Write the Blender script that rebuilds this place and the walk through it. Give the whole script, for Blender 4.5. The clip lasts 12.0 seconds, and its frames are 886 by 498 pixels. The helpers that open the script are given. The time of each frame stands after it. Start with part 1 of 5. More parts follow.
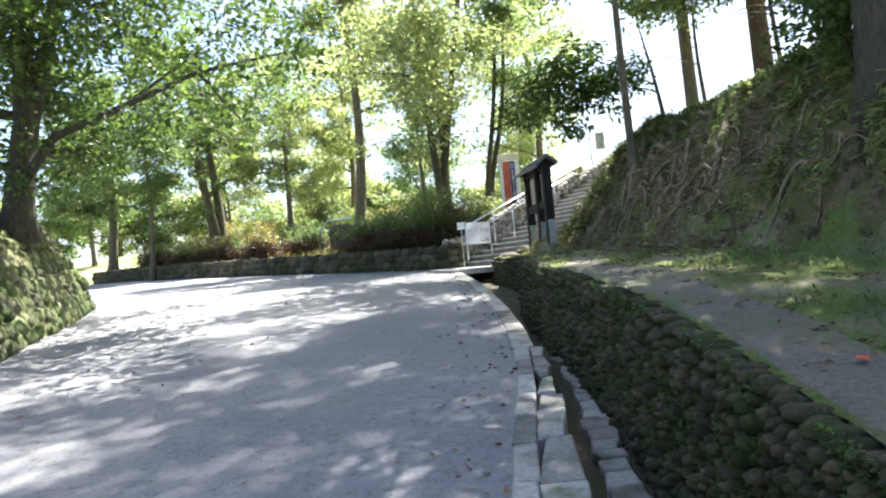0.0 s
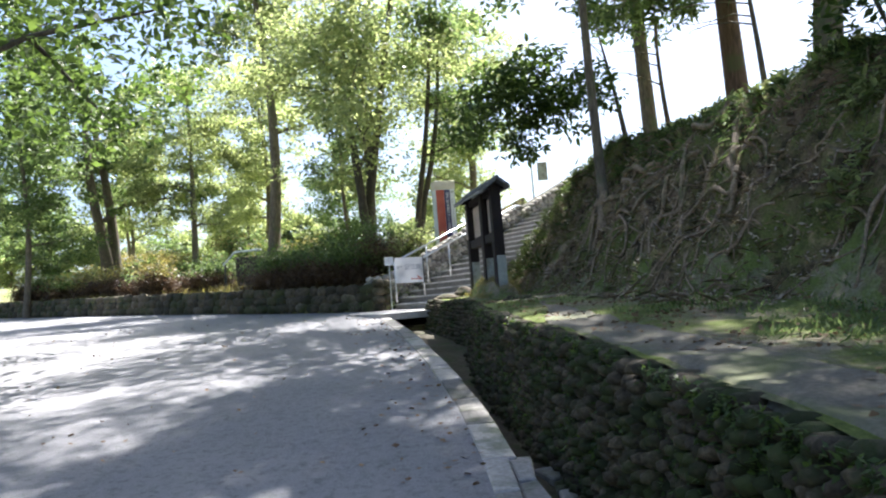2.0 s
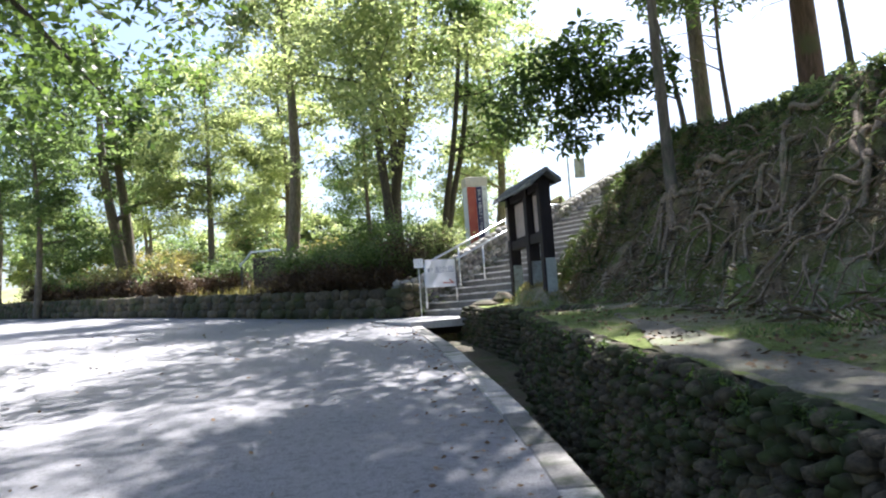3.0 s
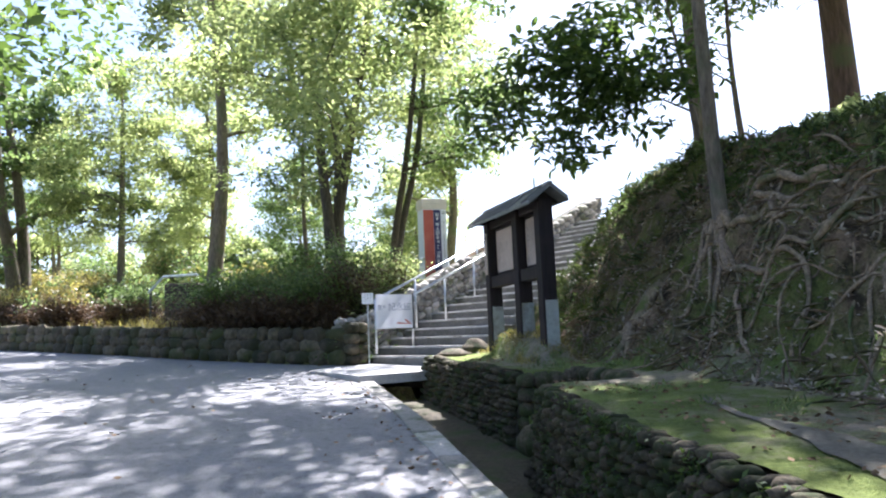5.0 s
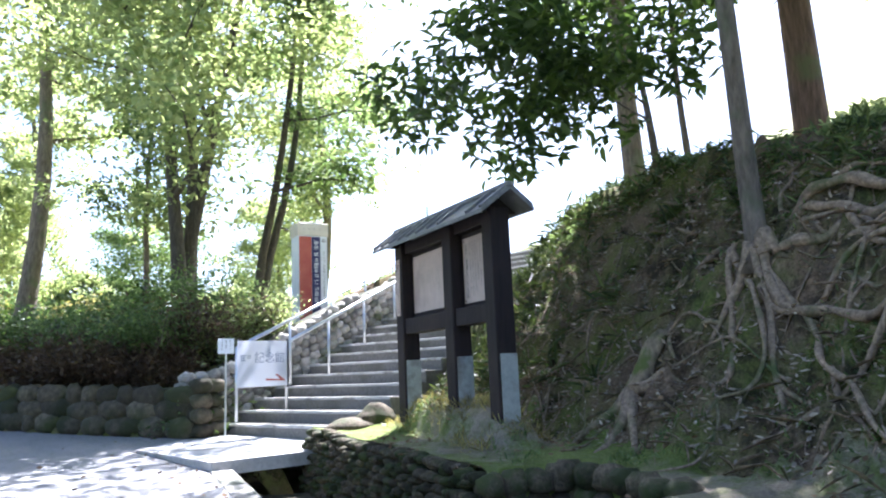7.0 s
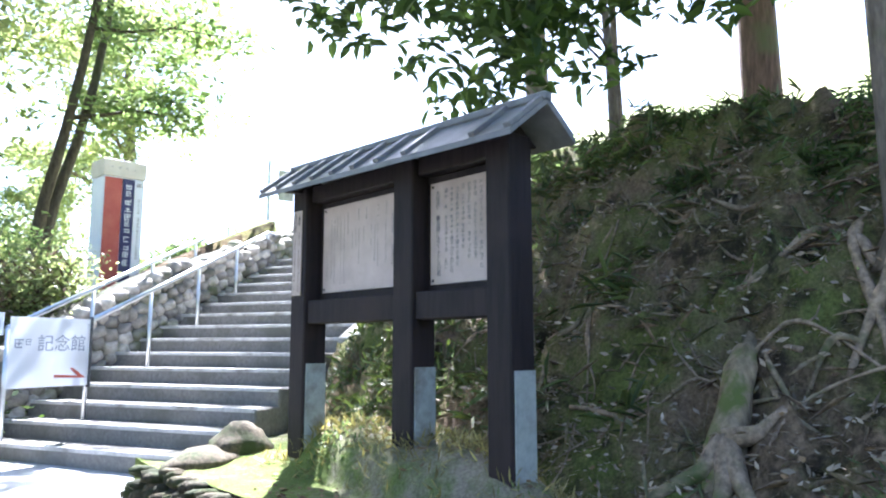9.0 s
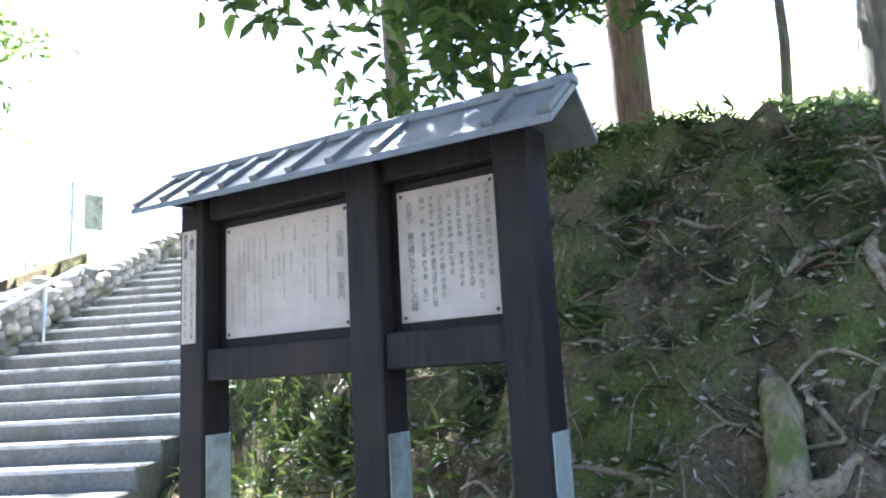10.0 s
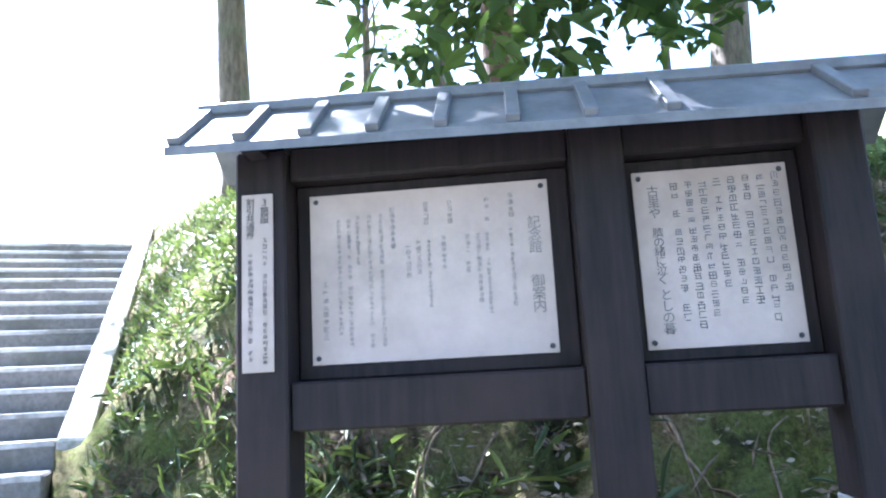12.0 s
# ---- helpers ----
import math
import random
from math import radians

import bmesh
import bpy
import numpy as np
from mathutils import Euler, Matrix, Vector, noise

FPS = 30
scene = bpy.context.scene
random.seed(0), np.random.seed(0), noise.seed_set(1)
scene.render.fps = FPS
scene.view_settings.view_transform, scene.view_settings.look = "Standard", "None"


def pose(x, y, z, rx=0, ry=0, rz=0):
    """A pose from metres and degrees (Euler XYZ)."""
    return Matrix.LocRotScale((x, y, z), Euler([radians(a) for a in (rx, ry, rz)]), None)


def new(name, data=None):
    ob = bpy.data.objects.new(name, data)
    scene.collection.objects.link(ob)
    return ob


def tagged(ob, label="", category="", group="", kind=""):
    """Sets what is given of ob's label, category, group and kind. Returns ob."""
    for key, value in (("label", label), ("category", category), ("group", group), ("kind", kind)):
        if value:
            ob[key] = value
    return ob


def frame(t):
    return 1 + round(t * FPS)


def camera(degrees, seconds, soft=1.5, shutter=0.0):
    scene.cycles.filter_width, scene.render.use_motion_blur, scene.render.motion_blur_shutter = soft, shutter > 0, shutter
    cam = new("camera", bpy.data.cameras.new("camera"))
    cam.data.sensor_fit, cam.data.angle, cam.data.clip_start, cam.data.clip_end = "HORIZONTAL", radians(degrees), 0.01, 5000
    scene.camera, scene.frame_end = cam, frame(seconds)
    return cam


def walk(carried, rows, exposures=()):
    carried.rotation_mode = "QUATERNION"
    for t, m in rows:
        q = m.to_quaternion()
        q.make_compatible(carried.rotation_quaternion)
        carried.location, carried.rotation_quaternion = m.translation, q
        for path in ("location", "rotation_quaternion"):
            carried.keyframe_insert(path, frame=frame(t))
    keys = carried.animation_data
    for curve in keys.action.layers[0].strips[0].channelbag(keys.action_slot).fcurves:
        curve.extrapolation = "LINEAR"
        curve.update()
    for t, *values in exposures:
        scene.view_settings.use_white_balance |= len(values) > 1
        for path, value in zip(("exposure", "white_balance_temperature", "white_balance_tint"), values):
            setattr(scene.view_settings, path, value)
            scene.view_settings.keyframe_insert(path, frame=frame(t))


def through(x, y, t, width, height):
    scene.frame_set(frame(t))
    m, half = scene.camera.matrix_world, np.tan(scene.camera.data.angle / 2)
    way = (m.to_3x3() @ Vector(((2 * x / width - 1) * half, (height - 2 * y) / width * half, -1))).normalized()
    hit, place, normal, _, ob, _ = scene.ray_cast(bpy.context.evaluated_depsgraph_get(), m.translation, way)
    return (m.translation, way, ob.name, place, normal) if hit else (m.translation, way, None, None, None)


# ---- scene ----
cam = camera(63.2, 12.0, soft=2.1)
METRES, EYE, TILT, LEAN, TURN = 16.0, 1.45, 0.0, 0.0, 0.0
ROWS = [
    (0.0, 0.0, 0.0, 0.0, 0.16, 1.75, 5.28),
    (0.5, -0.0007, 0.0417, 0.0038, -3.72, 4.76, 1.95),
    (1.0, 0.0002, 0.0878, 0.0065, -0.31, 7.24, 3.91),
    (1.5, -0.0011, 0.1297, 0.007, -2.55, 1.47, 3.38),
    (2.0, -0.0022, 0.178, 0.01, -6.04, 4.14, 4.48),
    (2.5, -0.0101, 0.2204, 0.0133, -9.01, 6.13, 2.17),
    (3.0, -0.0152, 0.2686, 0.0176, -4.7, 4.37, 3.95),
    (5.0, -0.0257, 0.4396, 0.0357, -10.26, 6.44, 2.41),
    (5.5, -0.0263, 0.4831, 0.0378, -11.8, 3.86, 1.73),
    (6.0, -0.0248, 0.5263, 0.0404, -18.67, 6.4, 2.88),
    (6.5, -0.0203, 0.5709, 0.0453, -19.92, 6.59, 2.93),
    (7.0, -0.0173, 0.6134, 0.0479, -21.42, 9.46, 2.36),
    (9.0, -0.0114, 0.7768, 0.0621, -37.97, 7.55, 0.02),
    (9.5, -0.008, 0.8185, 0.0644, -44.56, 9.02, 1.93),
    (10.0, -0.0099, 0.8551, 0.0687, -53.56, 9.89, 3.11),
    (10.5, -0.0081, 0.8892, 0.0717, -61.02, 10.36, 3.25),
    (11.0, -0.0079, 0.9231, 0.0747, -69.16, 12.18, 3.66),
    (11.5, -0.0078, 0.9588, 0.0758, -75.8, 12.8, 3.67),
    (12.0, -0.0073, 0.9918, 0.0789, -78.9, 10.44, 2.97),
]
walk(cam, [(t, pose(0, 0, EYE, TILT, LEAN, TURN) @ pose(METRES * x, METRES * y, METRES * z, 90 + pitch, roll, yaw)) for t, x, y, z, yaw, pitch, roll in ROWS],
     exposures=[(0.0, 2.55, 6050, 11), (1.5, 2.22, 5950, 13), (2.5, 2.15, 5850, 15), (5.0, 2.4, 5650, 18), (6.5, 2.78, 5500, 18), (8.8, 3.3, 5350, 17), (10.5, 3.8, 5250, 16), (12.0, 3.92, 5000, 18)])

# ---------- light ----------
SUN_AZ, SUN_EL = 34.0, 57.0          # degrees from +y towards +x, and above the horizon
az, el = radians(SUN_AZ), radians(SUN_EL)
sun_dir = Vector((math.sin(az) * math.cos(el), math.cos(az) * math.cos(el), math.sin(el)))
sun = new("sun", bpy.data.lights.new("sun", "SUN"))
sun.data.energy, sun.data.angle, sun.data.color = 5.0, radians(0.55), (1.0, 0.93, 0.82)
sun.rotation_mode = "QUATERNION"
sun.rotation_quaternion = sun_dir.to_track_quat("Z", "Y")
world = bpy.data.worlds.new("sky")
scene.world = world
world.use_nodes = True
sky = world.node_tree.nodes.new("ShaderNodeTexSky")
sky.sky_type, sky.sun_disc = "NISHITA", False
sky.sun_elevation, sky.sun_rotation = el, az
sky.air_density, sky.dust_density, sky.ozone_density = 1.0, 2.5, 1.0
world.node_tree.links.new(sky.outputs[0], world.node_tree.nodes["Background"].inputs[0])
world.node_tree.nodes["Background"].inputs[1].default_value = 0.062


# ---------- materials ----------
def material(name):
    m = bpy.data.materials.new(name)
    m.use_nodes = True
    nt = m.node_tree
    return m, nt, nt.nodes["Principled BSDF"]


def noise_node(nt, scale, detail=6.0, rough=0.6, coord=None, stretch=None):
    n = nt.nodes.new("ShaderNodeTexNoise")
    n.inputs["Scale"].default_value, n.inputs["Detail"].default_value, n.inputs["Roughness"].default_value = scale, detail, rough
    c = coord or position(nt)
    if stretch:
        mp = nt.nodes.new("ShaderNodeMapping")
        mp.inputs["Scale"].default_value = stretch
        nt.links.new(c, mp.inputs[0])
        c = mp.outputs[0]
    nt.links.new(c, n.inputs["Vector"])
    return n.outputs["Fac"]


def position(nt):
    for n in nt.nodes:
        if n.type == "NEW_GEOMETRY":
            return n.outputs["Position"]
    return nt.nodes.new("ShaderNodeNewGeometry").outputs["Position"]


def object_coord(nt):
    return nt.nodes.new("ShaderNodeTexCoord").outputs["Object"]


def ramp(nt, fac, stops):
    r = nt.nodes.new("ShaderNodeValToRGB")
    e = r.color_ramp.elements
    e[0].position, e[1].position = stops[0][0], stops[-1][0]
    for p, c in stops[1:-1]:
        e.new(p)
    for i, (p, c) in enumerate(stops):
        e[i].position = p
        e[i].color = (*c, 1) if len(c) == 3 else c
    nt.links.new(fac, r.inputs[0])
    return r.outputs[0]


def grey(v):
    return (v, v, v)


def mix(nt, fac, a, b, blend="MIX"):
    m = nt.nodes.new("ShaderNodeMix")
    m.data_type, m.blend_type = "RGBA", blend
    if isinstance(fac, (int, float)):
        m.inputs[0].default_value = fac
    else:
        nt.links.new(fac, m.inputs[0])
    for i, v in ((6, a), (7, b)):
        if isinstance(v, tuple):
            m.inputs[i].default_value = (*v, 1)
        else:
            nt.links.new(v, m.inputs[i])
    return m.outputs[2]


def bump(nt, bsdf, fac, strength, dist):
    b = nt.nodes.new("ShaderNodeBump")
    b.inputs["Strength"].default_value, b.inputs["Distance"].default_value = strength, dist
    nt.links.new(fac, b.inputs["Height"])
    nt.links.new(b.outputs[0], bsdf.inputs["Normal"])


def random_of_object(nt):
    return nt.nodes.new("ShaderNodeObjectInfo").outputs["Random"]


def island(nt):
    return nt.nodes.new("ShaderNodeNewGeometry").outputs["Random Per Island"]


def surface(name, low, high, scale, rough=0.85, relief=0.01, stain=None, stain_scale=0.8, stain_at=(0.5, 0.65), metal=0.0, local=False, stretch=None, vary=None, spec=0.3):
    """Two-scale mottled surface: fine grain from low to high, larger stains of a second colour, relief."""
    m, nt, b = material(name)
    c = object_coord(nt) if local else position(nt)
    fine = noise_node(nt, scale, 8, 0.65, c, stretch)
    col = ramp(nt, fine, [(0.3, low), (0.7, high)])
    if stain:
        big = noise_node(nt, stain_scale, 5, 0.6, c)
        col = mix(nt, ramp(nt, big, [(stain_at[0], grey(0)), (stain_at[1], grey(1))]), col, stain)
    if vary:
        src = random_of_object(nt) if vary == "object" else island(nt)
        col = mix(nt, 1.0, col, ramp(nt, src, [(0.0, grey(0.55)), (1.0, grey(1.35))]), "MULTIPLY")
    nt.links.new(col, b.inputs["Base Color"])
    b.inputs["Roughness"].default_value, b.inputs["Metallic"].default_value = rough, metal
    b.inputs["Specular IOR Level"].default_value = spec
    if relief:
        bump(nt, b, fine, 0.6, relief)
    return m


def leaf_material(name, dark, light, through=0.45, tint=(1.75, 1.75, 0.95)):
    m, nt, b = material(name)
    col = ramp(nt, island(nt), [(0.0, dark), (0.55, tuple((d + l) / 2 for d, l in zip(dark, light))), (1.0, light)])
    nt.links.new(col, b.inputs["Base Color"])
    b.inputs["Roughness"].default_value = 0.45
    b.inputs["Specular IOR Level"].default_value = 0.35
    t = nt.nodes.new("ShaderNodeBsdfTranslucent")
    bright = mix(nt, 1.0, col, tint, "MULTIPLY")
    nt.links.new(bright, t.inputs[0])
    s = nt.nodes.new("ShaderNodeMixShader")
    s.inputs[0].default_value = through
    nt.links.new(b.outputs[0], s.inputs[1])
    nt.links.new(t.outputs[0], s.inputs[2])
    nt.links.new(s.outputs[0], nt.nodes["Material Output"].inputs[0])
    return m


def asphalt_material():
    m, nt, b = material("asphalt")
    grain = noise_node(nt, 90, 4, 0.8)
    wear = noise_node(nt, 0.9, 6, 0.65)
    patch = noise_node(nt, 14, 8, 0.8)
    col = ramp(nt, grain, [(0.35, (0.11, 0.112, 0.12)), (0.62, (0.29, 0.288, 0.295))])
    col = mix(nt, ramp(nt, wear, [(0.35, grey(0)), (0.7, grey(0.7))]), col, (0.26, 0.257, 0.26))
    col = mix(nt, ramp(nt, patch, [(0.50, grey(0)), (0.66, grey(0.75))]), col, (0.085, 0.085, 0.085))
    nt.links.new(col, b.inputs["Base Color"])
    b.inputs["Roughness"].default_value = 0.85
    b.inputs["Specular IOR Level"].default_value = 0.3
    bump(nt, b, grain, 0.7, 0.006)
    return m


def soil_material(name, dirt_a, dirt_b, moss_a, moss_b, moss_from, moss_to, scale=1.3, dark=0.85):
    m, nt, b = material(name)
    fine = noise_node(nt, 45, 8, 0.75)
    mid = noise_node(nt, 7, 6, 0.7)
    big = noise_node(nt, scale, 6, 0.6)
    dirt = ramp(nt, fine, [(0.3, dirt_a), (0.72, dirt_b)])
    moss = ramp(nt, fine, [(0.3, moss_a), (0.7, moss_b)])
    w = nt.nodes.new("ShaderNodeMath")
    w.operation = "MULTIPLY_ADD"
    nt.links.new(mid, w.inputs[0])
    w.inputs[1].default_value = 0.45
    nt.links.new(big, w.inputs[2])
    col = mix(nt, ramp(nt, w.outputs[0], [(moss_from, grey(0)), (moss_to, grey(1))]), dirt, moss)
    humus = noise_node(nt, 3.1, 7, 0.72)
    col = mix(nt, ramp(nt, humus, [(0.50, grey(0)), (0.62, grey(dark))]), col, (0.028, 0.022, 0.016))
    pale = noise_node(nt, 5.3, 7, 0.7)
    col = mix(nt, ramp(nt, pale, [(0.58, grey(0)), (0.70, grey(dark * 0.8))]), col, tuple(min(0.5, c * 1.35) for c in dirt_b))
    nt.links.new(col, b.inputs["Base Color"])
    b.inputs["Roughness"].default_value = 0.95
    b.inputs["Specular IOR Level"].default_value = 0.15
    bump(nt, b, fine, 0.9, 0.03)
    return m


ASPHALT = asphalt_material()
KERB = surface("kerb_concrete", (0.22, 0.21, 0.19), (0.42, 0.40, 0.37), 30, relief=0.006, stain=(0.10, 0.12, 0.06), stain_scale=3, stain_at=(0.5, 0.7), vary="object")
SLAB = surface("slab_concrete", (0.33, 0.33, 0.33), (0.48, 0.47, 0.46), 22, relief=0.004, stain=(0.22, 0.22, 0.2), stain_scale=1.6)
DITCH = surface("ditch_mud", (0.035, 0.03, 0.02), (0.10, 0.085, 0.055), 25, relief=0.02, stain=(0.04, 0.06, 0.015), stain_scale=2)
COBBLE = surface("mossy_cobble", (0.028, 0.023, 0.014), (0.135, 0.108, 0.068), 40, relief=0.02, stain=(0.035, 0.045, 0.013), stain_scale=4.5, stain_at=(0.44, 0.58), vary="object")
COBBLE_REST = surface("mossy_cobble_far", (0.028, 0.023, 0.014), (0.135, 0.108, 0.068), 40, relief=0.02, stain=(0.035, 0.045, 0.013), stain_scale=4.5, stain_at=(0.44, 0.58), vary="island")
RUBBLE = surface("rubble_stone", (0.20, 0.185, 0.16), (0.42, 0.39, 0.34), 12, relief=0.012, stain=(0.12, 0.13, 0.07), stain_scale=2.2, stain_at=(0.5, 0.65), vary="island")
MORTAR = surface("earth_joint", (0.025, 0.022, 0.015), (0.06, 0.055, 0.035), 30, relief=0.01, stain=(0.03, 0.045, 0.012), stain_scale=3)
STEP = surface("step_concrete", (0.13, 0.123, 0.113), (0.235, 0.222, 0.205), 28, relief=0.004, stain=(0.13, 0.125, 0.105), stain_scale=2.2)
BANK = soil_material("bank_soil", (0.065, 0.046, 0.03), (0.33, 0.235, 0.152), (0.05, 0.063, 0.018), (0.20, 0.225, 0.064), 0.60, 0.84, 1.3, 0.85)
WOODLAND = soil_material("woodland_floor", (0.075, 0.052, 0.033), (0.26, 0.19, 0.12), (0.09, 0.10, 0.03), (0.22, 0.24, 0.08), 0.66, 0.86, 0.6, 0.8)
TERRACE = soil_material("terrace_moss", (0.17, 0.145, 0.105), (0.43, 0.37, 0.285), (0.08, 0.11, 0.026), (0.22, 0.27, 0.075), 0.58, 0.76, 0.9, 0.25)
PATH = surface("trodden_path", (0.085, 0.078, 0.058), (0.19, 0.175, 0.135), 35, relief=0.012, stain=(0.10, 0.12, 0.045), stain_scale=1.8, stain_at=(0.5, 0.68))
GRASS = soil_material("meadow", (0.24, 0.21, 0.12), (0.42, 0.37, 0.22), (0.16, 0.21, 0.06), (0.34, 0.40, 0.14), 0.60, 0.80, 0.25, 0.15)
BARK = surface("grey_bark", (0.06, 0.048, 0.036), (0.20, 0.165, 0.13), 20, relief=0.02, stretch=(1, 1, 0.25), stain=(0.09, 0.11, 0.06), stain_scale=2, stain_at=(0.52, 0.7))
RED_BARK = surface("red_bark", (0.05, 0.031, 0.023), (0.18, 0.115, 0.085), 22, relief=0.02, stretch=(1, 1, 0.15), stain=(0.10, 0.10, 0.05), stain_scale=1.6, stain_at=(0.55, 0.7))
ROOT = surface("root_bark", (0.095, 0.07, 0.048), (0.38, 0.285, 0.195), 26, relief=0.012, stain=(0.07, 0.09, 0.03), stain_scale=3, stain_at=(0.5, 0.66))
WOOD = surface("dark_stained_wood", (0.008, 0.0055, 0.0055), (0.025, 0.0165, 0.016), 16, rough=0.68, relief=0.003, stretch=(2, 2, 0.15), stain=(0.032, 0.020, 0.017), stain_scale=1.4, stain_at=(0.5, 0.75), spec=0.3)
ROOFING = surface("weathered_sheet_roof", (0.105, 0.105, 0.107), (0.19, 0.188, 0.188), 10, rough=0.5, relief=0.003, stain=(0.13, 0.10, 0.08), stain_scale=3, stain_at=(0.58, 0.75), spec=0.5)
SLEEVE = surface("galvanised_sleeve", (0.30, 0.32, 0.30), (0.44, 0.46, 0.43), 18, rough=0.55, relief=0.001, stain=(0.17, 0.15, 0.12), stain_scale=5, stain_at=(0.5, 0.72), metal=0.2)
PAPER = surface("cream_board", (0.45, 0.365, 0.315), (0.54, 0.445, 0.385), 8, rough=0.6, relief=0.0, stain=(0.40, 0.32, 0.27), stain_scale=1.5)
INK = surface("ink", (0.05, 0.05, 0.055), (0.10, 0.10, 0.10), 40, relief=0)
TEXT_INK = surface("notice_ink", (0.14, 0.135, 0.135), (0.26, 0.25, 0.24), 14, relief=0)
DARK_BARK = surface("dark_bark", (0.03, 0.025, 0.02), (0.10, 0.085, 0.068), 18, relief=0.02, stretch=(1, 1, 0.3), stain=(0.05, 0.06, 0.03), stain_scale=2, stain_at=(0.55, 0.7))
PALE_WOOD = surface("pale_dead_wood", (0.09, 0.07, 0.045), (0.34, 0.265, 0.17), 20, relief=0.01, stretch=(1, 1, 0.3), stain=(0.10, 0.12, 0.03), stain_scale=5, stain_at=(0.5, 0.62))
FADED_INK = surface("faded_ink", (0.17, 0.155, 0.15), (0.33, 0.30, 0.28), 9, relief=0)
SIGN_INK = surface("printed_grey_blue", (0.22, 0.25, 0.33), (0.34, 0.37, 0.45), 9, relief=0)
BROWN_LEAF = leaf_material("withered_leaf", (0.045, 0.03, 0.019), (0.17, 0.115, 0.07), 0.3, (1.2, 1.1, 1.0))
DRY = leaf_material("dry_grass_blade", (0.12, 0.10, 0.045), (0.33, 0.29, 0.13), 0.35)
# Paler concrete: skylight on the treads, painted into strips along their edges.
SKYLIT_EDGE = surface("skylit_edge_concrete", (0.36, 0.35, 0.34), (0.56, 0.55, 0.53), 24, relief=0.003, stain=(0.22, 0.21, 0.19), stain_scale=2.6)
STEEL = surface("steel_rail", (0.55, 0.57, 0.60), (0.70, 0.72, 0.74), 12, rough=0.3, relief=0, metal=0.9)
WHITE = surface("white_sheet", (0.74, 0.76, 0.80), (0.84, 0.85, 0.87), 5, rough=0.5, relief=0)
CLOTH = leaf_material("white_sheet_cloth", (0.74, 0.76, 0.80), (0.80, 0.81, 0.84), 0.5, (1.0, 1.0, 1.0))
RED = surface("red_print", (0.40, 0.07, 0.06), (0.55, 0.17, 0.12), 2.5, rough=0.5, relief=0)
NAVY = surface("navy_print", (0.035, 0.035, 0.10), (0.06, 0.06, 0.15), 6, rough=0.5, relief=0)
CREAM = surface("cream_print", (0.62, 0.56, 0.45), (0.74, 0.68, 0.58), 6, rough=0.5, relief=0)
SLATE_BLUE = surface("pale_metal_edge", (0.40, 0.46, 0.50), (0.55, 0.60, 0.64), 10, rough=0.4, relief=0, metal=0.4)
LEAF = leaf_material("leaf_green", (0.05, 0.085, 0.03), (0.155, 0.205, 0.08), 0.55, (1.8, 1.8, 1.45))
LEAF_BRIGHT = leaf_material("leaf_spring", (0.095, 0.13, 0.05), (0.265, 0.295, 0.145), 0.68, (1.95, 1.9, 1.55))
LEAF_DARK = leaf_material("leaf_glossy", (0.03, 0.055, 0.02), (0.10, 0.15, 0.048), 0.48)
MOSS_BLADE = leaf_material("moss_blade", (0.03, 0.048, 0.018), (0.11, 0.145, 0.05), 0.2)
LEAF_CONIFER = leaf_material("conifer_needles", (0.018, 0.04, 0.014), (0.05, 0.085, 0.025), 0.2)
LITTER = surface("leaf_litter", (0.10, 0.06, 0.03), (0.30, 0.20, 0.11), 9, relief=0, vary="island")
LITTER_PALE = surface("pale_litter", (0.18, 0.14, 0.10), (0.50, 0.42, 0.32), 9, relief=0, vary="island")
LITTER_RED = surface("fallen_red_leaf", (0.45, 0.07, 0.03), (0.6, 0.13, 0.06), 9, relief=0)


# ---------- mesh helpers ----------
def mesh_object(name, verts, faces, mat, parent=None, label="", smooth=False):
    me = bpy.data.meshes.new(name)
    me.from_pydata([tuple(v) for v in verts], [], [tuple(f) for f in faces])
    me.materials.append(mat)
    if smooth:
        me.polygons.foreach_set("use_smooth", [True] * len(me.polygons))
    me.update()
    ob = new(name, me)
    if parent:
        ob.parent = parent
    if label:
        ob["label"] = label
    return ob


def part(name, bm, mat, parent, label="", smooth=False):
    me = bpy.data.meshes.new(name)
    bm.to_mesh(me)
    bm.free()
    me.materials.append(mat)
    if smooth:
        me.polygons.foreach_set("use_smooth", [True] * len(me.polygons))
    ob = new(name, me)
    ob.parent = parent
    if label:
        ob["label"] = label
    return ob


def thing(name, loc, label, category, group="", rz=0.0):
    ob = new(name)
    ob.empty_display_size = 0.1
    ob.location = loc
    ob.rotation_euler = (0, 0, rz)
    return tagged(ob, label, category, group)


def box(bm, x0, x1, y0, y1, z0, z1, bevel=0.006, m=None):
    made = bmesh.ops.create_cube(bm, size=1.0)["verts"]
    for v in made:
        v.co = Vector((x0 + (v.co.x + 0.5) * (x1 - x0), y0 + (v.co.y + 0.5) * (y1 - y0), z0 + (v.co.z + 0.5) * (z1 - z0)))
    if bevel:
        edges = {e for v in made for e in v.link_edges}
        r = bmesh.ops.bevel(bm, geom=list(edges), offset=bevel, segments=1, affect="EDGES", profile=0.5)
        made = list({v for f in r["faces"] for v in f.verts} | {v for v in made if v.is_valid})
    if m is not None:
        for v in made:
            v.co = m @ v.co
    return made


